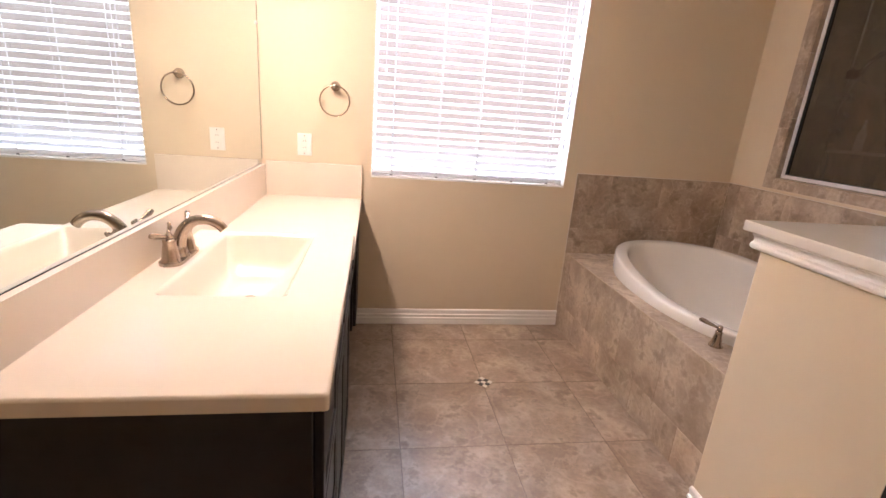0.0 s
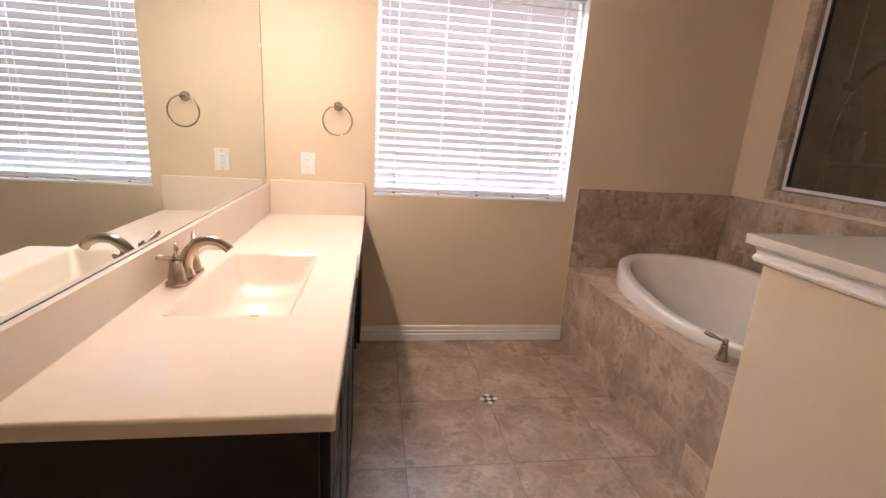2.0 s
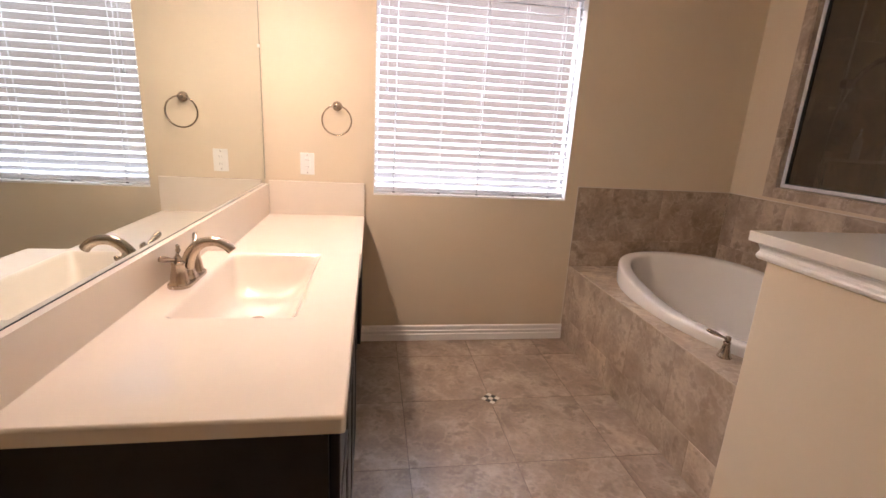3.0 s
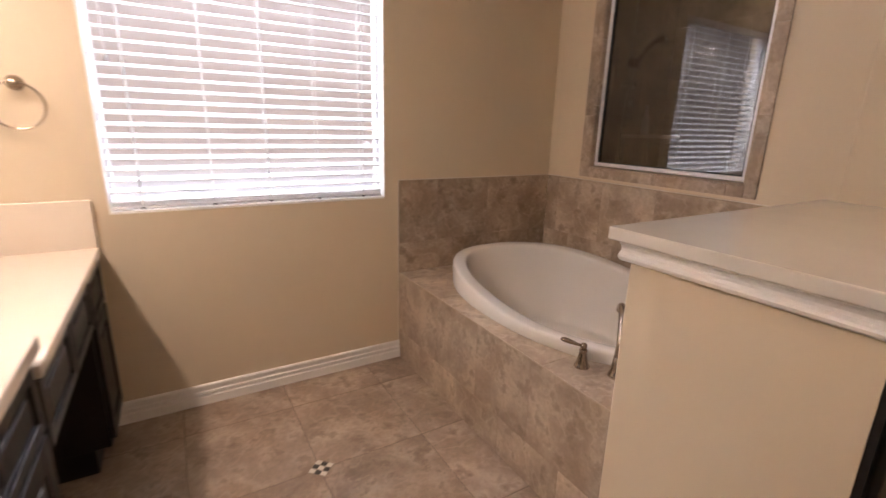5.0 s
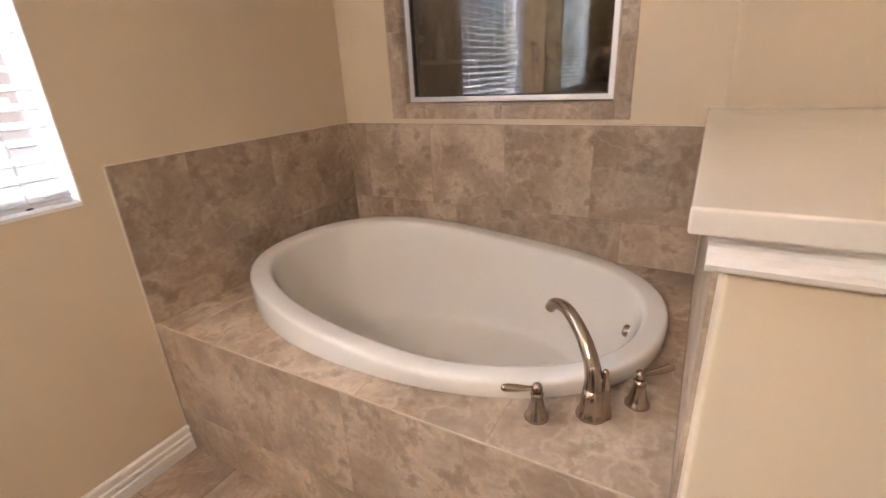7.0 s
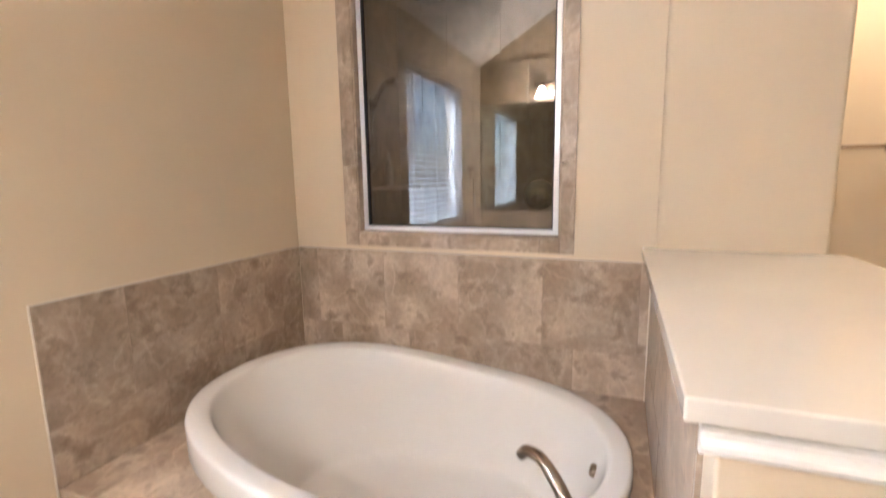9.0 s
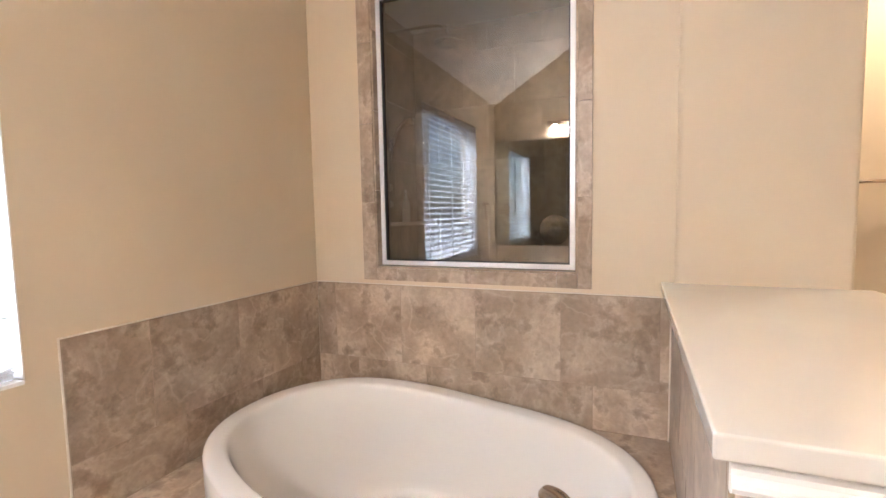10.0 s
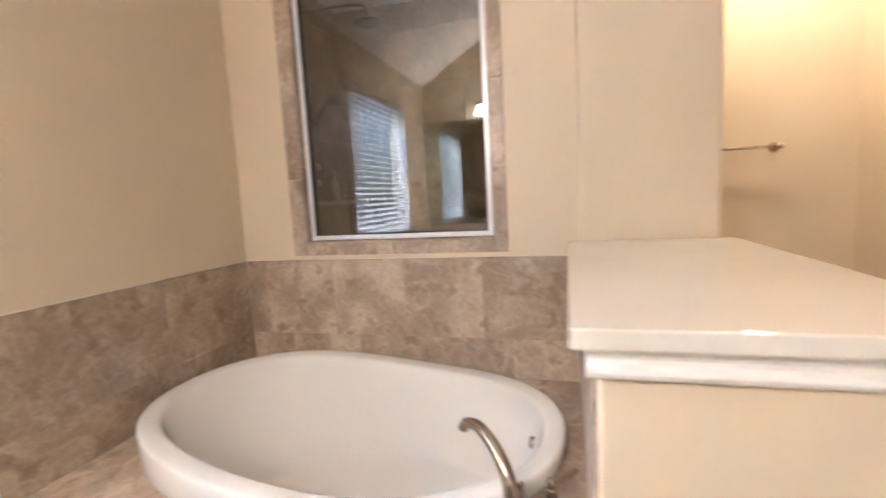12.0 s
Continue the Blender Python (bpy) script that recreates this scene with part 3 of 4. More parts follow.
# dark cabinet front on the alcove side of the half wall
linen = thing("linen_cabinet", "dark espresso wood cabinet front in the half wall", "cabinet", at=(1.32, 0.745, 0))
lo = (1.32, 0.745, 0)
part("body", local(box(1.322, COLUMN_X - 0.003, 0.720, PONY_S - 0.0005, 0.10, 1.0515), lo), WOOD, linen)
part("toe_kick", local(box(1.34, COLUMN_X - 0.003, 0.728, PONY_S - 0.0005, 0.0, 0.10), lo), WOOD, linen)
for i in range(3):
    x0 = 1.345 + i * 0.36
    door = part("door", local(box(x0, x0 + 0.345, 0.703, 0.720, 0.13, 1.02, 0.003), lo), WOOD, linen)

# ---- vanity ----
UP_Z, LOW_Z, FRONT = 0.870, 0.810, 0.076
STEP = 1.722
vanity = thing("vanity_cabinet", "dark espresso wood sink cabinet with panelled doors", "cabinet", at=(WEST, 0.73, 0))
vo = (WEST, 0.73, 0)
CABX = 0.046
part("side_panel", local(box(WEST + 0.001, CABX, 0.728, 0.746, 0.0, 0.838, 0.001), vo), WOOD, vanity)
part("side_panel", local(box(WEST + 0.001, CABX, 1.672, 1.690, 0.0, 0.838, 0.001), vo), WOOD, vanity)
part("face_frame", local(box(CABX - 0.019, CABX - 0.0005, 0.7465, 1.6715, 0.10, 0.837), vo), WOOD, vanity)
part("bottom_panel", local(box(WEST + 0.001, CABX - 0.02, 0.7465, 1.6715, 0.10, 0.118), vo), WOOD, vanity)
part("toe_kick", local(box(-0.045, -0.03, 0.7465, 1.6715, 0.0, 0.0995), vo), WOOD, vanity)


def panel_front(name, parent, x, y0, y1, z0, z1, off, panel=True):
    """A framed door or drawer front that looks along +x."""
    w = 0.055 if panel else 0.03
    bm = box(x, x + 0.019, y0, y0 + w, z0, z1, 0.003)
    box(x, x + 0.019, y1 - w, y1, z0, z1, 0.003, bm)
    box(x, x + 0.0185, y0 + w, y1 - w, z0, z0 + w, 0.003, bm)
    box(x, x + 0.0185, y0 + w, y1 - w, z1 - w, z1, 0.003, bm)
    d = part(name, local(bm, off), WOOD, parent)
    pb = box(x + 0.001, x + 0.009, y0 + w - 0.002, y1 - w + 0.002, z0 + w - 0.002, z1 - w + 0.002)
    box(x + 0.004, x + 0.016, y0 + w + 0.018, y1 - w - 0.018, z0 + w + 0.018, z1 - w - 0.018, 0.006, pb)
    part("panel", local(pb, off), WOOD, d)
    return d


for y0, y1 in ((0.745, 1.055),):
    for z0, z1 in ((0.125, 0.345), (0.355, 0.58), (0.59, 0.82)):
        panel_front("drawer_front", vanity, CABX, y0, y1, z0, z1, vo, False)
for y0, y1 in ((1.068, 1.370), (1.380, 1.682)):
    panel_front("door", vanity, CABX, y0, y1, 0.125, 0.655, vo)
    panel_front("false_front", vanity, CABX, y0, y1, 0.668, 0.82, vo, False)

# makeup counter part: apron drawers over a knee space, and a narrow end cabinet
dresser = thing("makeup_vanity", "dark espresso wood dressing section with knee space", "cabinet", at=(WEST, 1.70, 0))
do = (WEST, 1.70, 0)
part("apron", local(box(WEST + 0.001, CABX - 0.004, 1.7165, 2.438, 0.585, 0.778), do), WOOD, dresser)
panel_front("drawer_front", dresser, CABX - 0.004, 1.725, 2.070, 0.590, 0.765, do, False)
panel_front("drawer_front", dresser, CABX - 0.004, 2.085, 2.430, 0.590, 0.765, do, False)
part("end_cabinet", local(box(WEST + 0.001, CABX, 2.440, NORTH - 0.001, 0.10, 0.778, 0.002), do), WOOD, dresser)
part("toe_kick", local(box(WEST + 0.001, -0.005, 2.442, NORTH - 0.016, 0.0, 0.10), do), WOOD, dresser)
panel_front("drawer_front", dresser, CABX, 2.452, 2.748, 0.590, 0.765, do, False)
panel_front("door", dresser, CABX, 2.452, 2.748, 0.125, 0.578, do)

# countertop with an integral rectangular basin
top = thing("sink_countertop", "cream cultured marble countertop with integral rectangular basin", "countertop", at=(WEST, 0.715, UP_Z))
to = (WEST, 0.715, UP_Z)
SX0, SX1, SY0, SY1 = -0.366, -0.066, 1.128, 1.695
X0, X1, Y0, Y1 = WEST + 0.001, FRONT, 0.715, STEP


def rect_ring(x0, x1, y0, y1, z, r, n=6):
    out = []
    for cx, cy, a in ((x1 - r, y1 - r, 0), (x0 + r, y1 - r, 90), (x0 + r, y0 + r, 180), (x1 - r, y0 + r, 270)):
        for i in range(n + 1):
            t = radians(a + 90 * i / n)
            out.append(Vector((cx + r * math.cos(t), cy + r * math.sin(t), z)))
    return out


rings = [rect_ring(X0, X1, Y0, Y1, UP_Z - 0.032, 0.008), rect_ring(X0, X1, Y0, Y1, UP_Z - 0.006, 0.008), rect_ring(X0 + 0.002, X1 - 0.002, Y0 + 0.002, Y1 - 0.002, UP_Z - 0.002, 0.008), rect_ring(X0 + 0.006, X1 - 0.006, Y0 + 0.006, Y1 - 0.006, UP_Z, 0.008),
         rect_ring(SX0 - 0.006, SX1 + 0.006, SY0 - 0.006, SY1 + 0.006, UP_Z, 0.022), rect_ring(SX0, SX1, SY0, SY1, UP_Z - 0.003, 0.02), rect_ring(SX0 + 0.004, SX1 - 0.006, SY0 + 0.008, SY1 - 0.008, UP_Z - 0.012, 0.022),
         rect_ring(SX0 + 0.02, SX1 - 0.035, SY0 + 0.06, SY1 - 0.06, UP_Z - 0.075, 0.035), rect_ring(SX0 + 0.035, SX1 - 0.06, SY0 + 0.10, SY1 - 0.10, UP_Z - 0.112, 0.045), rect_ring(SX0 + 0.055, SX1 - 0.085, SY0 + 0.13, SY1 - 0.13, UP_Z - 0.124, 0.05), rect_ring(SX0 + 0.10, SX1 - 0.13, SY0 + 0.2, SY1 - 0.2, UP_Z - 0.128, 0.03)]
bm = loft(rings, cap=True)
for f in bm.faces:
    f.normal_update()
    if max(abs(c) for c in f.normal) > 0.9995:
        f.smooth = False
part("basin_slab", local(bm, to), MARBLE, top)
part("backsplash", local(box(WEST + 0.001, WEST + 0.026, Y0 + 0.003, STEP + 0.0045, UP_Z - 0.004, 0.981), to), MARBLE, top)
part("drain", local(lathe([(0, 0.004), (0.018, 0.003), (0.022, 0.0), (0.022, -0.004)], Matrix.Translation(((SX0 + SX1) / 2 - 0.01, 1.405, UP_Z - 0.127)), 20), to), NICKEL, top)
low = thing("makeup_countertop", "lower cream cultured marble countertop with tall backsplash", "countertop", at=(WEST, 1.70, LOW_Z))
lw = (WEST, 1.70, LOW_Z)
part("slab", local(box(WEST + 0.001, FRONT, 1.6915, NORTH - 0.001, LOW_Z - 0.031, LOW_Z, 0.004, seg=3), lw), MARBLE, low)
part("backsplash", local(box(WEST + 0.001, WEST + 0.026, STEP + 0.0045, NORTH - 0.001, LOW_Z - 0.004, 0.981), lw), MARBLE, low)
part("side_splash", local(box(WEST + 0.0265, FRONT - 0.002, NORTH - 0.021, NORTH - 0.001, LOW_Z - 0.004, 1.002, 0.004), lw), MARBLE, low)

# sink faucet
faucet = thing("sink_faucet", "brushed nickel arched faucet with two lever handles", "faucet", at=(-0.412, 1.402, UP_Z))
BELL = [(0, 0.0005), (0.030, 0.0005), (0.0295, 0.006), (0.025, 0.012), (0.0235, 0.018), (0.0205, 0.040), (0.0165, 0.060), (0.0175, 0.064), (0.0175, 0.070), (0.012, 0.074), (0, 0.075)]
for s in (-1, 1):
    m = Matrix.Translation((0, 0.058 * s, 0))
    h = part("handle", lathe(BELL, m), NICKEL, faucet)
    part("finial", lathe([(0, 0.070), (0.008, 0.071), (0.0115, 0.079), (0.008, 0.088), (0.004, 0.091), (0.005, 0.095), (0, 0.098)], m, 18), NICKEL, h)
    rise = 1.0 if s < 0 else 1.5
    pts = [(-0.004 * k, s * (0.058 + d), 0.080 + z * rise) for k, d, z in ((0, 0.006, 0), (1, 0.02, 0.003), (2, 0.036, 0.008), (3, 0.052, 0.014), (4, 0.064, 0.019), (4.3, 0.069, 0.021))]
    part("lever", tube(pts, [0.0055, 0.006, 0.0078, 0.0098, 0.0088, 0.003], 12, flat=0.75), NICKEL, h)
part("base_plate", prism(rounded(0, 0.058, 0.031, 0, 180, 10) + rounded(0, -0.058, 0.031, 180, 360, 10), 0.0004, 0.0095), NICKEL, faucet)
part("spout_bell", lathe([(0, 0.0005), (0.032, 0.0005), (0.0315, 0.007), (0.026, 0.014), (0.022, 0.026), (0.0195, 0.040), (0, 0.042)]), NICKEL, faucet)
line = curve_points([(0, 0, 0.022), (0.004, 0, 0.055), (0.020, 0, 0.090), (0.050, 0, 0.113), (0.086, 0, 0.116), (0.113, 0, 0.104), (0.127, 0, 0.089)], 8)
part("spout", tube(line, lerp_list([0.0205, 0.0185, 0.0165, 0.0150, 0.0140, 0.0138, 0.0138], len(line)), 16), NICKEL, faucet)
part("lift_rod", tube([(-0.020, 0, 0.03), (-0.020, 0, 0.085)], [0.0025, 0.0025], 8), NICKEL, faucet)
part("lift_knob", lathe([(0, 0), (0.004, 0.0), (0.008, 0.007), (0.004, 0.014), (0.0065, 0.02), (0, 0.026)], Matrix.Translation((-0.020, 0, 0.082)), 14), NICKEL, faucet)

# ---- mirror, vanity light ----
mirror = thing("wall_mirror", "wide frameless mirror above the vanity backsplash", "mirror", at=(WEST, 1.72, 0.981))
mo = (WEST, 1.72, 0.981)
part("glass", local(box(WEST + 0.001, WEST + 0.007, 0.70, 2.742, 0.9832, 2.07, 0.001, seg=1), mo), MIRROR, mirror)
part("bottom_channel", local(box(WEST + 0.0012, WEST + 0.0078, 0.70, 2.742, 0.9813, 0.9830), mo), DARK, mirror, "thin dark metal channel")
part("edge_strip", local(box(WEST + 0.0012, WEST + 0.0085, 2.7425, 2.7470, 1.0085, 2.07), mo), EDGE, mirror, "grey green cut edge")
for y in (1.2, 2.3):
    part("clip", local(box(WEST + 0.0075, WEST + 0.012, y - 0.012, y + 0.012, 2.05, 2.078, 0.001), mo), PLASTIC, mirror)
part("clip", local(box(WEST + 0.0075, WEST + 0.012, 2.715, 2.741, 1.69, 1.705, 0.001), mo), PLASTIC, mirror)

light = thing("vanity_light", "brushed nickel bar light with four frosted glass shades", "wall lamp", at=(WEST, 1.86, 2.20))
bm = tube([(0.02, -0.34, 0.02), (0.02, 0.34, 0.02)], [0.022, 0.022], 16, flat=0.8)
part("bar", bm, NICKEL, light)
part("back_plate", box(0.001, 0.018, -0.06, 0.06, -0.04, 0.08, 0.006), NICKEL, light)
for i in range(4):
    y = 0.25 - i * 0.1667
    part("arm", tube(curve_points([(0.03, y, 0.02), (0.07, y, 0.03), (0.095, y, 0.022), (0.10, y, 0.0)], 6), [0.007] * 19, 10), NICKEL, light)
    part("socket", lathe([(0, 0.012), (0.018, 0.012), (0.022, -0.002), (0.022, -0.012), (0, -0.012)], Matrix.Translation((0.10, y, 0)), 18), NICKEL, light)
    part("shade", lathe([(0.020, -0.012), (0.030, -0.022), (0.042, -0.055), (0.052, -0.085), (0.062, -0.105), (0.059, -0.105), (0.049, -0.085), (0.039, -0.055), (0.027, -0.024), (0.017, -0.014)], Matrix.Translation((0.10, y, 0)), 24), SHADE, light, "lit frosted glass shade")
    part("bulb", lathe([(0, -0.098), (0.013, -0.094), (0.021, -0.082), (0.022, -0.074), (0.017, -0.060), (0.011, -0.045), (0.010, -0.013), (0, -0.013)], Matrix.Translation((0.10, y, 0)), 16), BULB, light, "lit frosted bulb")

# ---- towel ring, outlet ----
ring = thing("towel_ring", "brushed nickel towel ring on the beige wall", "towel ring", at=(-0.082, NORTH, 1.422))
toward = Euler((radians(90), 0, 0)).to_matrix().to_4x4()
part("rosette", lathe([(0, 0.0005), (0.026, 0.0005), (0.026, 0.006), (0.022, 0.010), (0.017, 0.013), (0.017, 0.018), (0.012, 0.024), (0.011, 0.034), (0.014, 0.039), (0.015, 0.046), (0.010, 0.052), (0, 0.053)], toward, 24), NICKEL, ring)
bm = bmesh.new()
pts = [Vector((0.079 * math.sin(radians(a)), -0.042, -0.077 + 0.079 * math.cos(radians(a)))) for a in range(0, 361, 8)]
part("hoop", tube(pts, [0.004] * len(pts), 10, bm), NICKEL, ring)

outlet = thing("wall_outlet", "white decorator outlet plate on the beige wall", "outlet", at=(-0.249, NORTH, 1.100))
part("plate", box(-0.039, 0.039, -0.006, -0.0003, -0.061, 0.061, 0.003), PLASTIC, outlet)
face = part("receptacle", box(-0.0165, 0.0165, -0.009, -0.0055, -0.033, 0.033, 0.0015), PLASTIC, outlet)
for z in (-0.018, 0.020):
    for x in (-0.006, 0.006):
        part("slot", box(x - 0.001, x + 0.001, -0.0094, -0.0088, z - 0.004, z + 0.004), SLOT, face)
for z in (0.048, -0.048):
    part("screw", lathe([(0, 0.0075), (0.003, 0.0072), (0.0035, 0.0055)], Matrix.Translation((0, 0, z)) @ toward, 10), NICKEL, outlet)

# ---- alcove: towel bar and ceiling lamp ----
bar = thing("towel_bar", "brushed nickel towel bar on the alcove wall", "towel bar", at=(ALCOVE_E, 0.47, 1.44))
part("rod", tube([(-0.07, -0.215, 0), (-0.07, 0.20, 0)], [0.008, 0.008], 12), NICKEL, bar)
side = Euler((0, radians(-90), 0)).to_matrix().to_4x4()
for y in (-0.195, 0.18):
    part("post", lathe([(0, 0.0005), (0.024, 0.0005), (0.024, 0.007), (0.014, 0.014), (0.011, 0.03), (0.011, 0.06), (0.014, 0.065), (0.014, 0.08), (0, 0.083)], Matrix.Translation((0, y, 0)) @ side, 20), NICKEL, bar)
lamp = thing("ceiling_lamp", "round flush ceiling lamp with lit frosted glass", "ceiling lamp", at=(2.86, 0.30, CEILING))
part("canopy", lathe([(0, -0.0005), (0.08, -0.0005), (0.08, -0.02), (0.07, -0.028), (0, -0.028)]), NICKEL, lamp)
part("bowl", lathe([(0.06, -0.029), (0.065, -0.045), (0.055, -0.07), (0.03, -0.085), (0, -0.09)]), ALCOVE_GLASS, lamp, "lit frosted glass bowl")

# ---- shower fittings ----
SN = NORTH - 0.012
slide = thing("slide_bar_shower", "nickel slide bar with a hand shower and hose", "hand shower", at=(3.045, SN, 1.36))
part("rail", tube([(0, -0.05, 0.22), (0, -0.05, 0.95)], [0.010, 0.010], 12), CHROME, slide)
for z in (0.24, 0.93):
    part("mount", lathe([(0, 0.0), (0.024, 0.0), (0.022, 0.008), (0.012, 0.014), (0.012, 0.05), (0, 0.055)], Matrix.Translation((0, 0, z)) @ toward, 18), CHROME, slide)
part("holder", box(-0.018, 0.03, -0.085, -0.035, 0.36, 0.41, 0.008), NICKEL, slide)
wand = part("hand_wand", tube(curve_points([(0.02, -0.08, 0.37), (0.07, -0.085, 0.45), (0.15, -0.09, 0.52), (0.23, -0.095, 0.55)], 6), lerp_list([0.011, 0.012, 0.014, 0.02], 19), 12), NICKEL, slide)
part("spray_face", lathe([(0, 0), (0.032, 0), (0.036, 0.012), (0.02, 0.03), (0, 0.032)], Matrix.Translation((0.25, -0.095, 0.535)) @ Euler((0, radians(20), 0)).to_matrix().to_4x4(), 20), CHROME, wand)
part("hose", tube(curve_points([(0.02, -0.08, 0.36), (-0.03, -0.07, 0.15), (-0.02, -0.06, -0.15), (0.03, -0.05, -0.25), (0.06, -0.02, -0.10)], 8), [0.006] * 33, 8), CHROME, slide)
for z in (1.735, 1.615, 1.500, 1.400):
    jet = tagged(part("body_jet", lathe([(0, 0.0), (0.032, 0.0), (0.030, 0.008), (0.022, 0.012), (0.020, 0.022), (0.012, 0.026), (0, 0.026)], Matrix.Translation((3.15, SN, z)) @ toward, 20), CHROME), "round nickel body spray jet on shower tile", "shower jet", "shower body jets")
rain = thing("rain_shower", "nickel shower arm with a round rain head", "shower head", at=(3.05, SN, 2.35))
part("flange", lathe([(0, 0.0), (0.03, 0.0), (0.028, 0.008), (0.012, 0.014), (0, 0.015)], toward, 20), CHROME, rain)
part("arm", tube(curve_points([(0, 0.0, 0), (0, -0.2, 0.005), (0, -0.40, -0.005), (0, -0.44, -0.05), (0, -0.44, -0.08)], 6), [0.010] * 25, 12), CHROME, rain)
part("head", lathe([(0, 0.03), (0.015, 0.028), (0.022, 0.012), (0.07, 0.004), (0.075, -0.006), (0.07, -0.012), (0, -0.013)], Matrix.Translation((0, -0.44, -0.10)), 28), CHROME, rain)
valve = thing("shower_valve", "round brushed nickel shower valve plate with lever", "shower valve", at=(SHOWER_E - 0.012, 1.818, 1.225))
part("plate", lathe([(0, 0.0), (0.094, 0.0), (0.093, 0.005), (0.084, 0.009), (0.076, 0.007), (0.05, 0.012), (0.03, 0.018), (0.028, 0.04), (0, 0.042)], side, 36), NICKEL, valve)
part("lever", tube([(-0.04, 0, 0.0), (-0.046, 0, -0.025), (-0.05, 0.0, -0.06), (-0.052, 0, -0.075)], [0.012, 0.011, 0.009, 0.004], 12), NICKEL, valve)
shelf = tagged(part("corner_shelf", prism([(SHOWER_E - 0.013, SN - 0.001), (3.09, SN - 0.001), (3.10, SN - 0.03), (3.20, SN - 0.09), (3.32, SN - 0.125), (3.45, SN - 0.14), (SHOWER_E - 0.013, SN - 0.14)], 1.268, 1.290), MARBLE), "cream stone corner shelf in the tiled shower", "shelf")
bottle = thing("soap_bottle", "slim clear soap bottle with pump on the shelf", "bottle", at=(3.26, SN - 0.06, 1.290))
part("body", lathe([(0, 0.0005), (0.024, 0.0005), (0.026, 0.01), (0.025, 0.11), (0.018, 0.13), (0.010, 0.138), (0.010, 0.145), (0, 0.145)], Matrix(), 18), AMBER, bottle)
pump = part("pump", lathe([(0, 0.145), (0.012, 0.145), (0.012, 0.158), (0.004, 0.16), (0.004, 0.18), (0.01, 0.182), (0.01, 0.192), (0, 0.194)], Matrix(), 14), PLASTIC, bottle)

# ---- tiles ----
def tile_mesh(name, w, h, t, mat, bevel=0.001):
    """A tile lying in local x and y with its face at z = t."""
    bm = box(-w / 2, w / 2, -h / 2, h / 2, 0, t)
    top_edges = [e for e in bm.edges if all(v.co.z > t - 1e-6 for v in e.verts)]
    bmesh.ops.bevel(bm, geom=top_edges, offset=bevel, segments=1, affect="EDGES")
    me = bpy.data.meshes.new(name)
    bm.to_mesh(me)
    bm.free()
    me.materials.append(mat)
    return me


_meshes = {}


def lay(parent, m, u0, u1, v0, v1, thick, mat, gap=0.002, name="tile"):
    """One tile between u0..u1 and v0..v1 on the plane of the pose m."""
    w, h = round(u1 - u0 - gap, 4), round(v1 - v0 - gap, 4)
    if w < 0.012 or h < 0.012:
        return
    key = (w, h, thick, mat.name)
    if key not in _meshes:
        _meshes[key] = tile_mesh(name, w, h, thick, mat)
    ob = new(name, _meshes[key])
    ob.parent = parent
    ob.matrix_world = m @ Matrix.Translation(((u0 + u1) / 2, (v0 + v1) / 2, random.uniform(-0.0004, 0.0004)))


def cuts(a, b, start, pitch):
    """Joint positions between a and b on a grid through start."""
    k = math.ceil((a - start) / pitch - 1e-6)
    out = [a]
    while start + k * pitch < b - 1e-6:
        if start + k * pitch > a + 1e-6:
            out.append(start + k * pitch)
        k += 1
    return out + [b]


def tile_field(parent, m, u0, u1, rows, starts, pitch, thick, mat, gap=0.002, skip=None):
    """Rows of tiles between the heights listed, each row's joints on its own grid."""
    for i, (v0, v1) in enumerate(zip(rows, rows[1:])):
        us = cuts(u0, u1, starts[i % len(starts)], pitch)
        for a, b2 in zip(us, us[1:]):
            if skip and skip((a + b2) / 2, (v0 + v1) / 2):
                continue
            lay(parent, m, a, b2, v0, v1, thick, mat, gap)


UP = Matrix.Translation((0, 0, -0.006))
FT = 0.4515
MX, MY = 0.733, 2.062


def no_floor(x, y):
    return (x > DECK_X + 0.02 and y > PONY_Y) or (x > 2.5 and y > COLUMN_S) or (x > 2.5 and y < ALCOVE_S) or (x > 1.33 and y > 0.76) or x > 3.4


xs, ys = cuts(-0.48, 3.30, MX, FT), cuts(-1.70, NORTH - 0.001, MY, FT + 0.012)
for xa, xb in zip(xs, xs[1:]):
    for ya, yb in zip(ys, ys[1:]):
        if (ya + yb) / 2 > 0.70:
            if xa > DECK_X - 0.02:
                continue
            lay(floor, UP, xa, min(xb, DECK_X + 0.006), ya, yb, 0.006, FLOOR_TILE, 0.004)
        elif not no_floor((xa + xb) / 2, (ya + yb) / 2):
            lay(floor, UP, xa, xb, ya, yb, 0.006, FLOOR_TILE, 0.004)

# mosaic diamond at a tile corner
mosaic = thing("mosaic_inset", "diamond inset of cream and black stone mosaic", "mosaic", at=(MX + 0.004, MY, 0))
part("bed", prism([(0.052, 0), (0, 0.052), (-0.052, 0), (0, -0.052)], 0.0005, 0.0030), PALE_GROUT, mosaic)
R45 = Matrix.Rotation(radians(45), 4, "Z")
pm = [tile_mesh("mosaic_tile", 0.0215, 0.0215, 0.003, q, 0.001) for q in (MOSAIC_W, MOSAIC_B)]
for i in range(3):
    for j in range(3):
        o = new("mosaic_tile", pm[(i + j) % 2])
        o.parent = mosaic
        o.matrix_local = R45 @ Matrix.Translation(((i - 1) * 0.024, (j - 1) * 0.024, 0.0025))

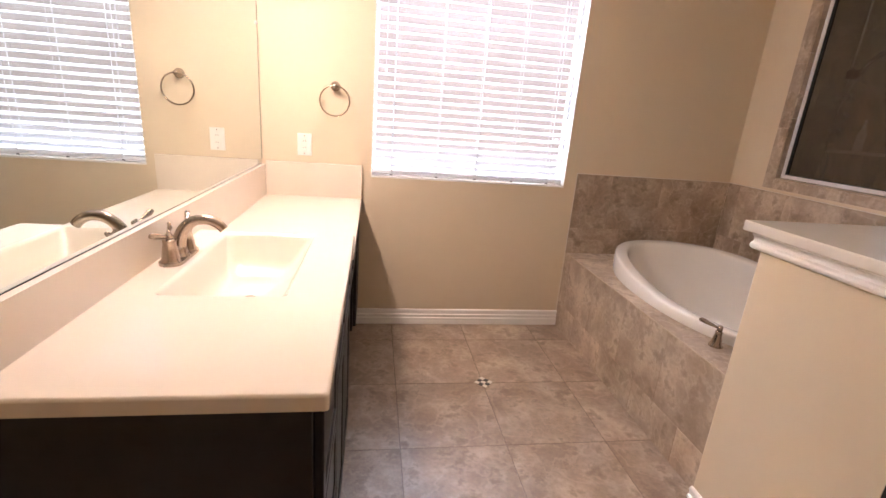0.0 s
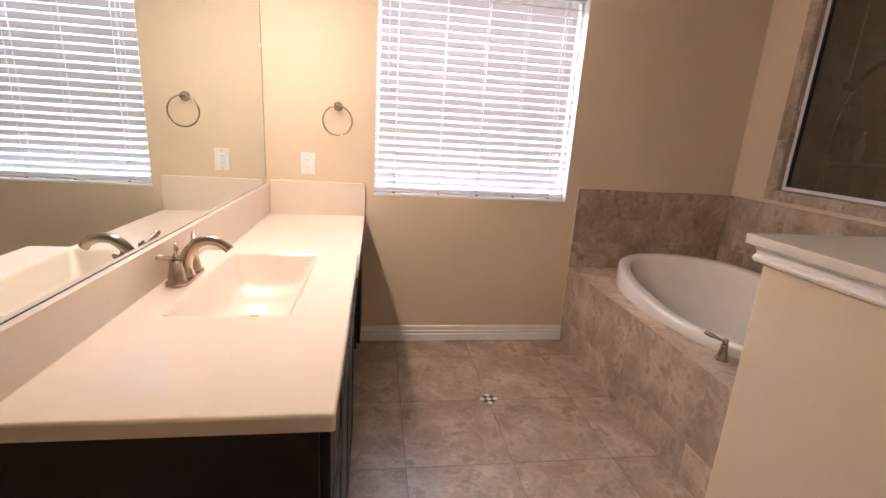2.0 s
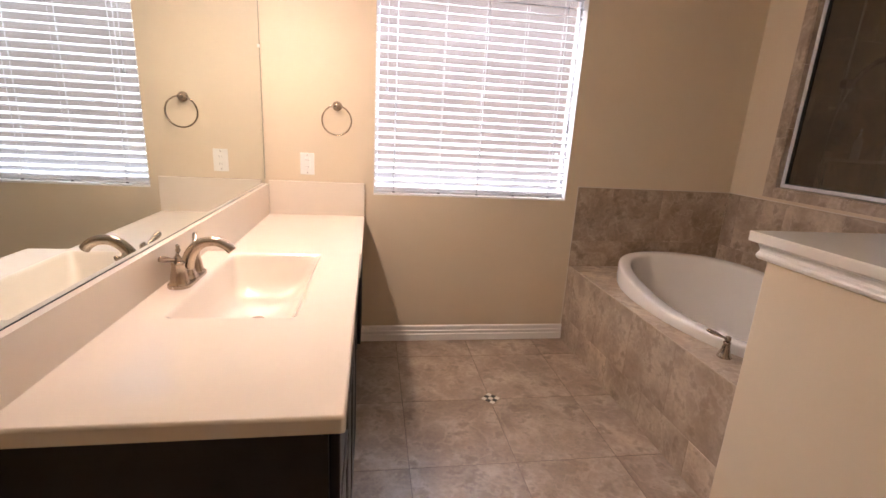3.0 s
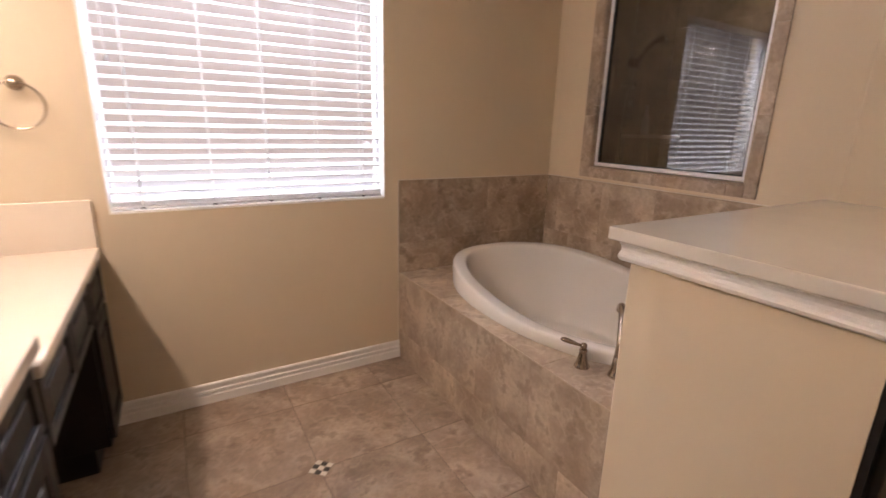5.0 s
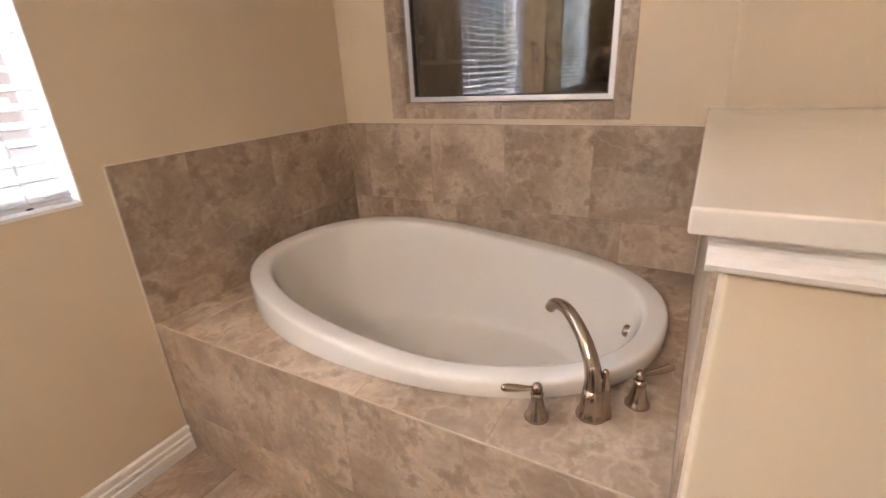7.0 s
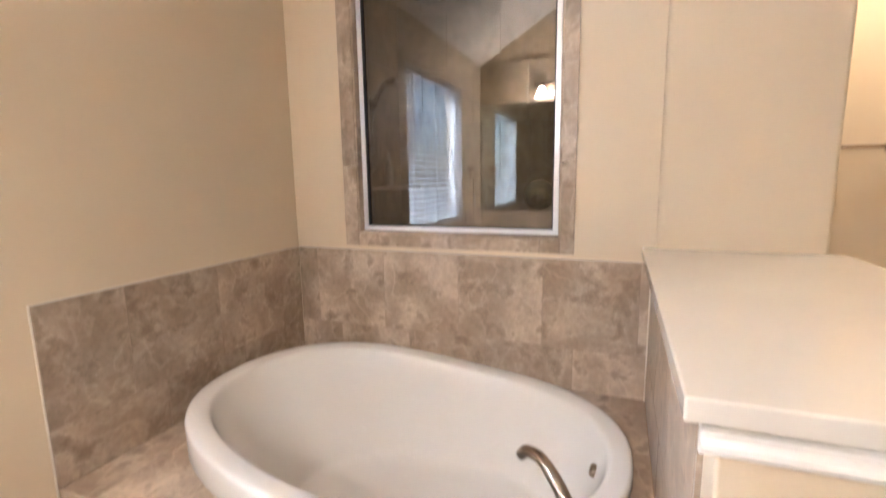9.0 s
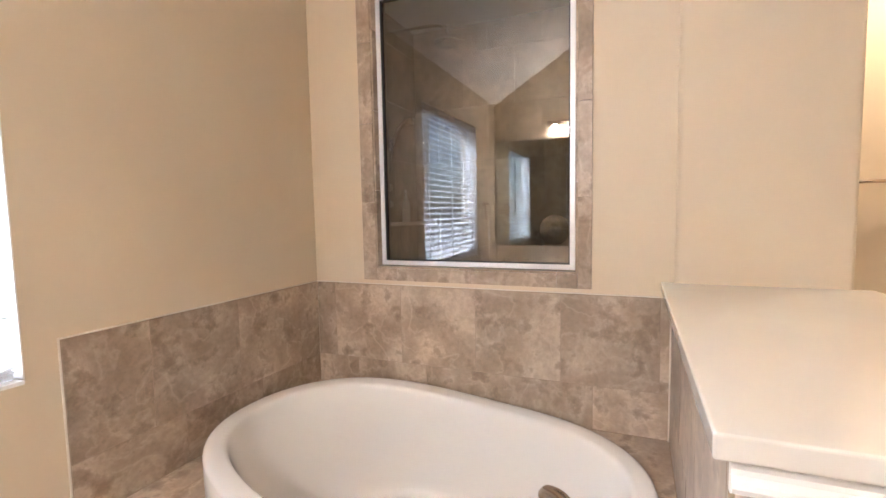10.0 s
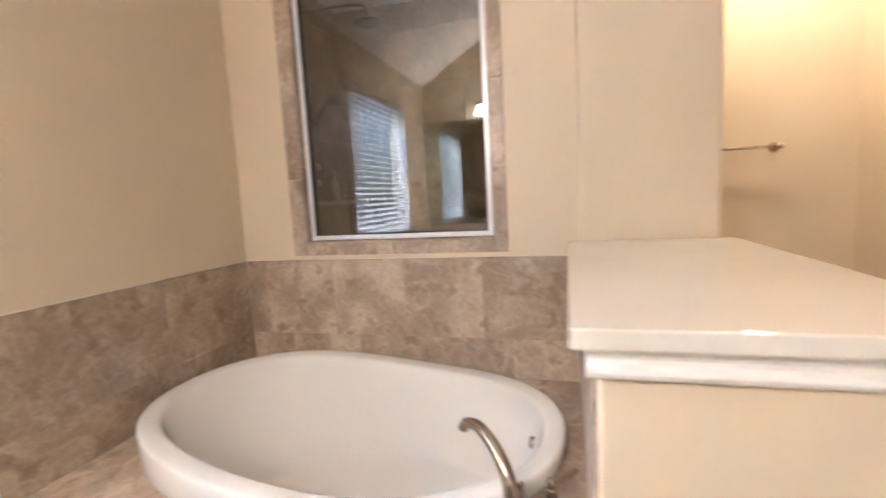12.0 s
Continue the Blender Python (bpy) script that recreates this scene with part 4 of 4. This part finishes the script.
WT = 0.343
CAULK = material("cream_caulk", (0.74, 0.67, 0.57), 0.5, vary=0.05, scale=30)
part("caulk_line", box(DECK_X - 0.008, EAST - 0.001, NORTH - 0.0065, NORTH - 0.0004, 1.0285, 1.0325, 0.001), CAULK, wall_north)
part("caulk_line", box(DECK_X - 0.0085, DECK_X - 0.0045, NORTH - 0.0065, NORTH - 0.0004, 0.103, 1.0285, 0.001), CAULK, wall_north)
part("caulk_line", box(EAST - 0.0065, EAST - 0.0004, 1.28, NORTH - 0.0066, 1.0285, 1.0325, 0.001), CAULK, wall_east)
part("caulk_line", box(EAST - 0.014, EAST - 0.008, PONY_Y + 0.008, PONY_Y + 0.013, DECK_Z, 1.028, 0.001), CAULK, wall_east)
part("edge_joint", box(DECK_X - 0.0012, DECK_X + 0.003, PONY_Y + 0.009, NORTH - 0.009, DECK_Z - 0.004, DECK_Z + 0.0008, 0.0008, seg=1), material("tan_edge_grout", (0.50, 0.405, 0.31), 0.8, vary=0.15, scale=14), deck)
# grout beds that fill the joints almost flush
part("grout_bed", box(DECK_X - 0.004, EAST - 0.0081, NORTH - 0.0068, NORTH - 0.0005, DECK_Z, 1.027), WALL_GROUT, wall_north)
part("grout_bed", box(EAST - 0.0068, EAST - 0.0005, PONY_Y + 0.001, NORTH - 0.0082, DECK_Z, 1.027), WALL_GROUT, wall_east)
part("grout_bed", box(DECK_X - 0.004, EAST - 0.009, PONY_Y + 0.0005, PONY_Y + 0.0068, DECK_Z, 1.027), WALL_GROUT, pony_wall)
ROWS_SPLASH = [DECK_Z, 0.684, 1.028]
TN = Matrix.Translation((0, NORTH, 0)) @ Euler((radians(90), 0, 0)).to_matrix().to_4x4()          # faces -y, u = x, v = z
TE = Matrix.Translation((EAST, 0, 0)) @ Euler((radians(90), 0, radians(-90))).to_matrix().to_4x4()  # faces -x, u = -y
TW = Matrix.Translation((DECK_X + 0.008, 0, 0)) @ Euler((radians(90), 0, radians(-90))).to_matrix().to_4x4()
TP = Matrix.Translation((0, PONY_Y, 0)) @ Euler((radians(90), 0, radians(180))).to_matrix().to_4x4()  # faces +y, u = -x
tile_field(wall_north, TN, DECK_X - 0.004, EAST - 0.008, ROWS_SPLASH, [1.736, 1.632], WT, 0.008, WALL_TILE)
tile_field(wall_east, TE, -NORTH + 0.008, -PONY_Y, ROWS_SPLASH, [-1.847, -1.964], WT, 0.008, WALL_TILE)
tile_field(pony_wall, TP, -(EAST - 0.008), -(DECK_X - 0.006), [DECK_Z, 0.684, 1.028], [-1.9, -1.75], WT, 0.008, WALL_TILE)
tile_field(deck, TW, -NORTH + 0.001, -PONY_Y, [0.0, 0.172, DECK_Z], [-2.15, -2.324], WT, 0.008, WALL_TILE)
for ya, yb in zip(cuts(PONY_Y + 0.009, NORTH - 0.009, 1.588, 0.346), cuts(PONY_Y + 0.009, NORTH - 0.009, 1.588, 0.346)[1:]):
    for xa, xb in zip((DECK_X - 0.001, 1.745, 2.09), (1.745, 2.09, EAST - 0.009)):
        bm = holed_sheet(xa + 0.0015, xb - 0.0015, ya + 0.0015, yb - 0.0015, DECK_Z, 0.007, 0.05)
        if bm.faces:
            part("tile", bm, WALL_TILE, deck)
        else:
            bm.free()

# tile border round the shower pane
B0, B1, H0, H1 = 1.509, 2.489, 1.048, 2.352
for (ua, ub, va, vb) in [(-B1, -GY1, z, min(z + WT, H1)) for z in (H0, H0 + WT, H0 + 2 * WT, H0 + 3 * WT)] + [(-GY0, -B0, z, min(z + WT, H1)) for z in (H0, H0 + WT, H0 + 2 * WT, H0 + 3 * WT)]:
    lay(wall_east, TE, ua, ub, va, vb, 0.009, WALL_TILE, 0.0012)
for ua, ub in zip(cuts(-GY1, -GY0, -1.98, WT), cuts(-GY1, -GY0, -1.98, WT)[1:]):
    lay(wall_east, TE, ua, ub, H0, GZ0, 0.009, WALL_TILE, 0.0012)
    lay(wall_east, TE, ua, ub, GZ1, H1, 0.009, WALL_TILE, 0.0012)
# tiled returns of the opening
TR = Matrix.Translation((0, GY1, 0)) @ Euler((radians(90), 0, 0)).to_matrix().to_4x4()
TL = Matrix.Translation((0, GY0, 0)) @ Euler((radians(90), 0, radians(180))).to_matrix().to_4x4()
for z in (GZ0, GZ0 + WT, GZ0 + 2 * WT, GZ0 + 3 * WT):
    lay(wall_east, TR, EAST - 0.007, EAST + TH, z, min(z + WT, GZ1), 0.008, WALL_TILE, 0.003)
    lay(wall_east, TL, -(EAST + TH), -(EAST - 0.007), z, min(z + WT, GZ1), 0.008, WALL_TILE, 0.003)
TB = Matrix.Translation((0, 0, GZ0))
for ya, yb in zip(cuts(GY0, GY1, 1.98, WT), cuts(GY0, GY1, 1.98, WT)[1:]):
    lay(wall_east, TB, EAST - 0.007, EAST + TH, ya, yb, 0.008, WALL_TILE, 0.003)

# shower walls
rows = [0.0] + [0.30 + 0.343 * i for i in range(8)]
TS = Matrix.Translation((SHOWER_E, 0, 0)) @ Euler((radians(90), 0, radians(-90))).to_matrix().to_4x4()
tile_field(wall_shower, TS, -(NORTH - 0.010), -0.856, rows, [-1.72, -1.55], WT, 0.010, WALL_TILE)
tile_field(wall_north, TN, EAST + TH + 0.001, SHOWER_E - 0.011, rows, [2.9, 2.73], WT, 0.010, WALL_TILE)
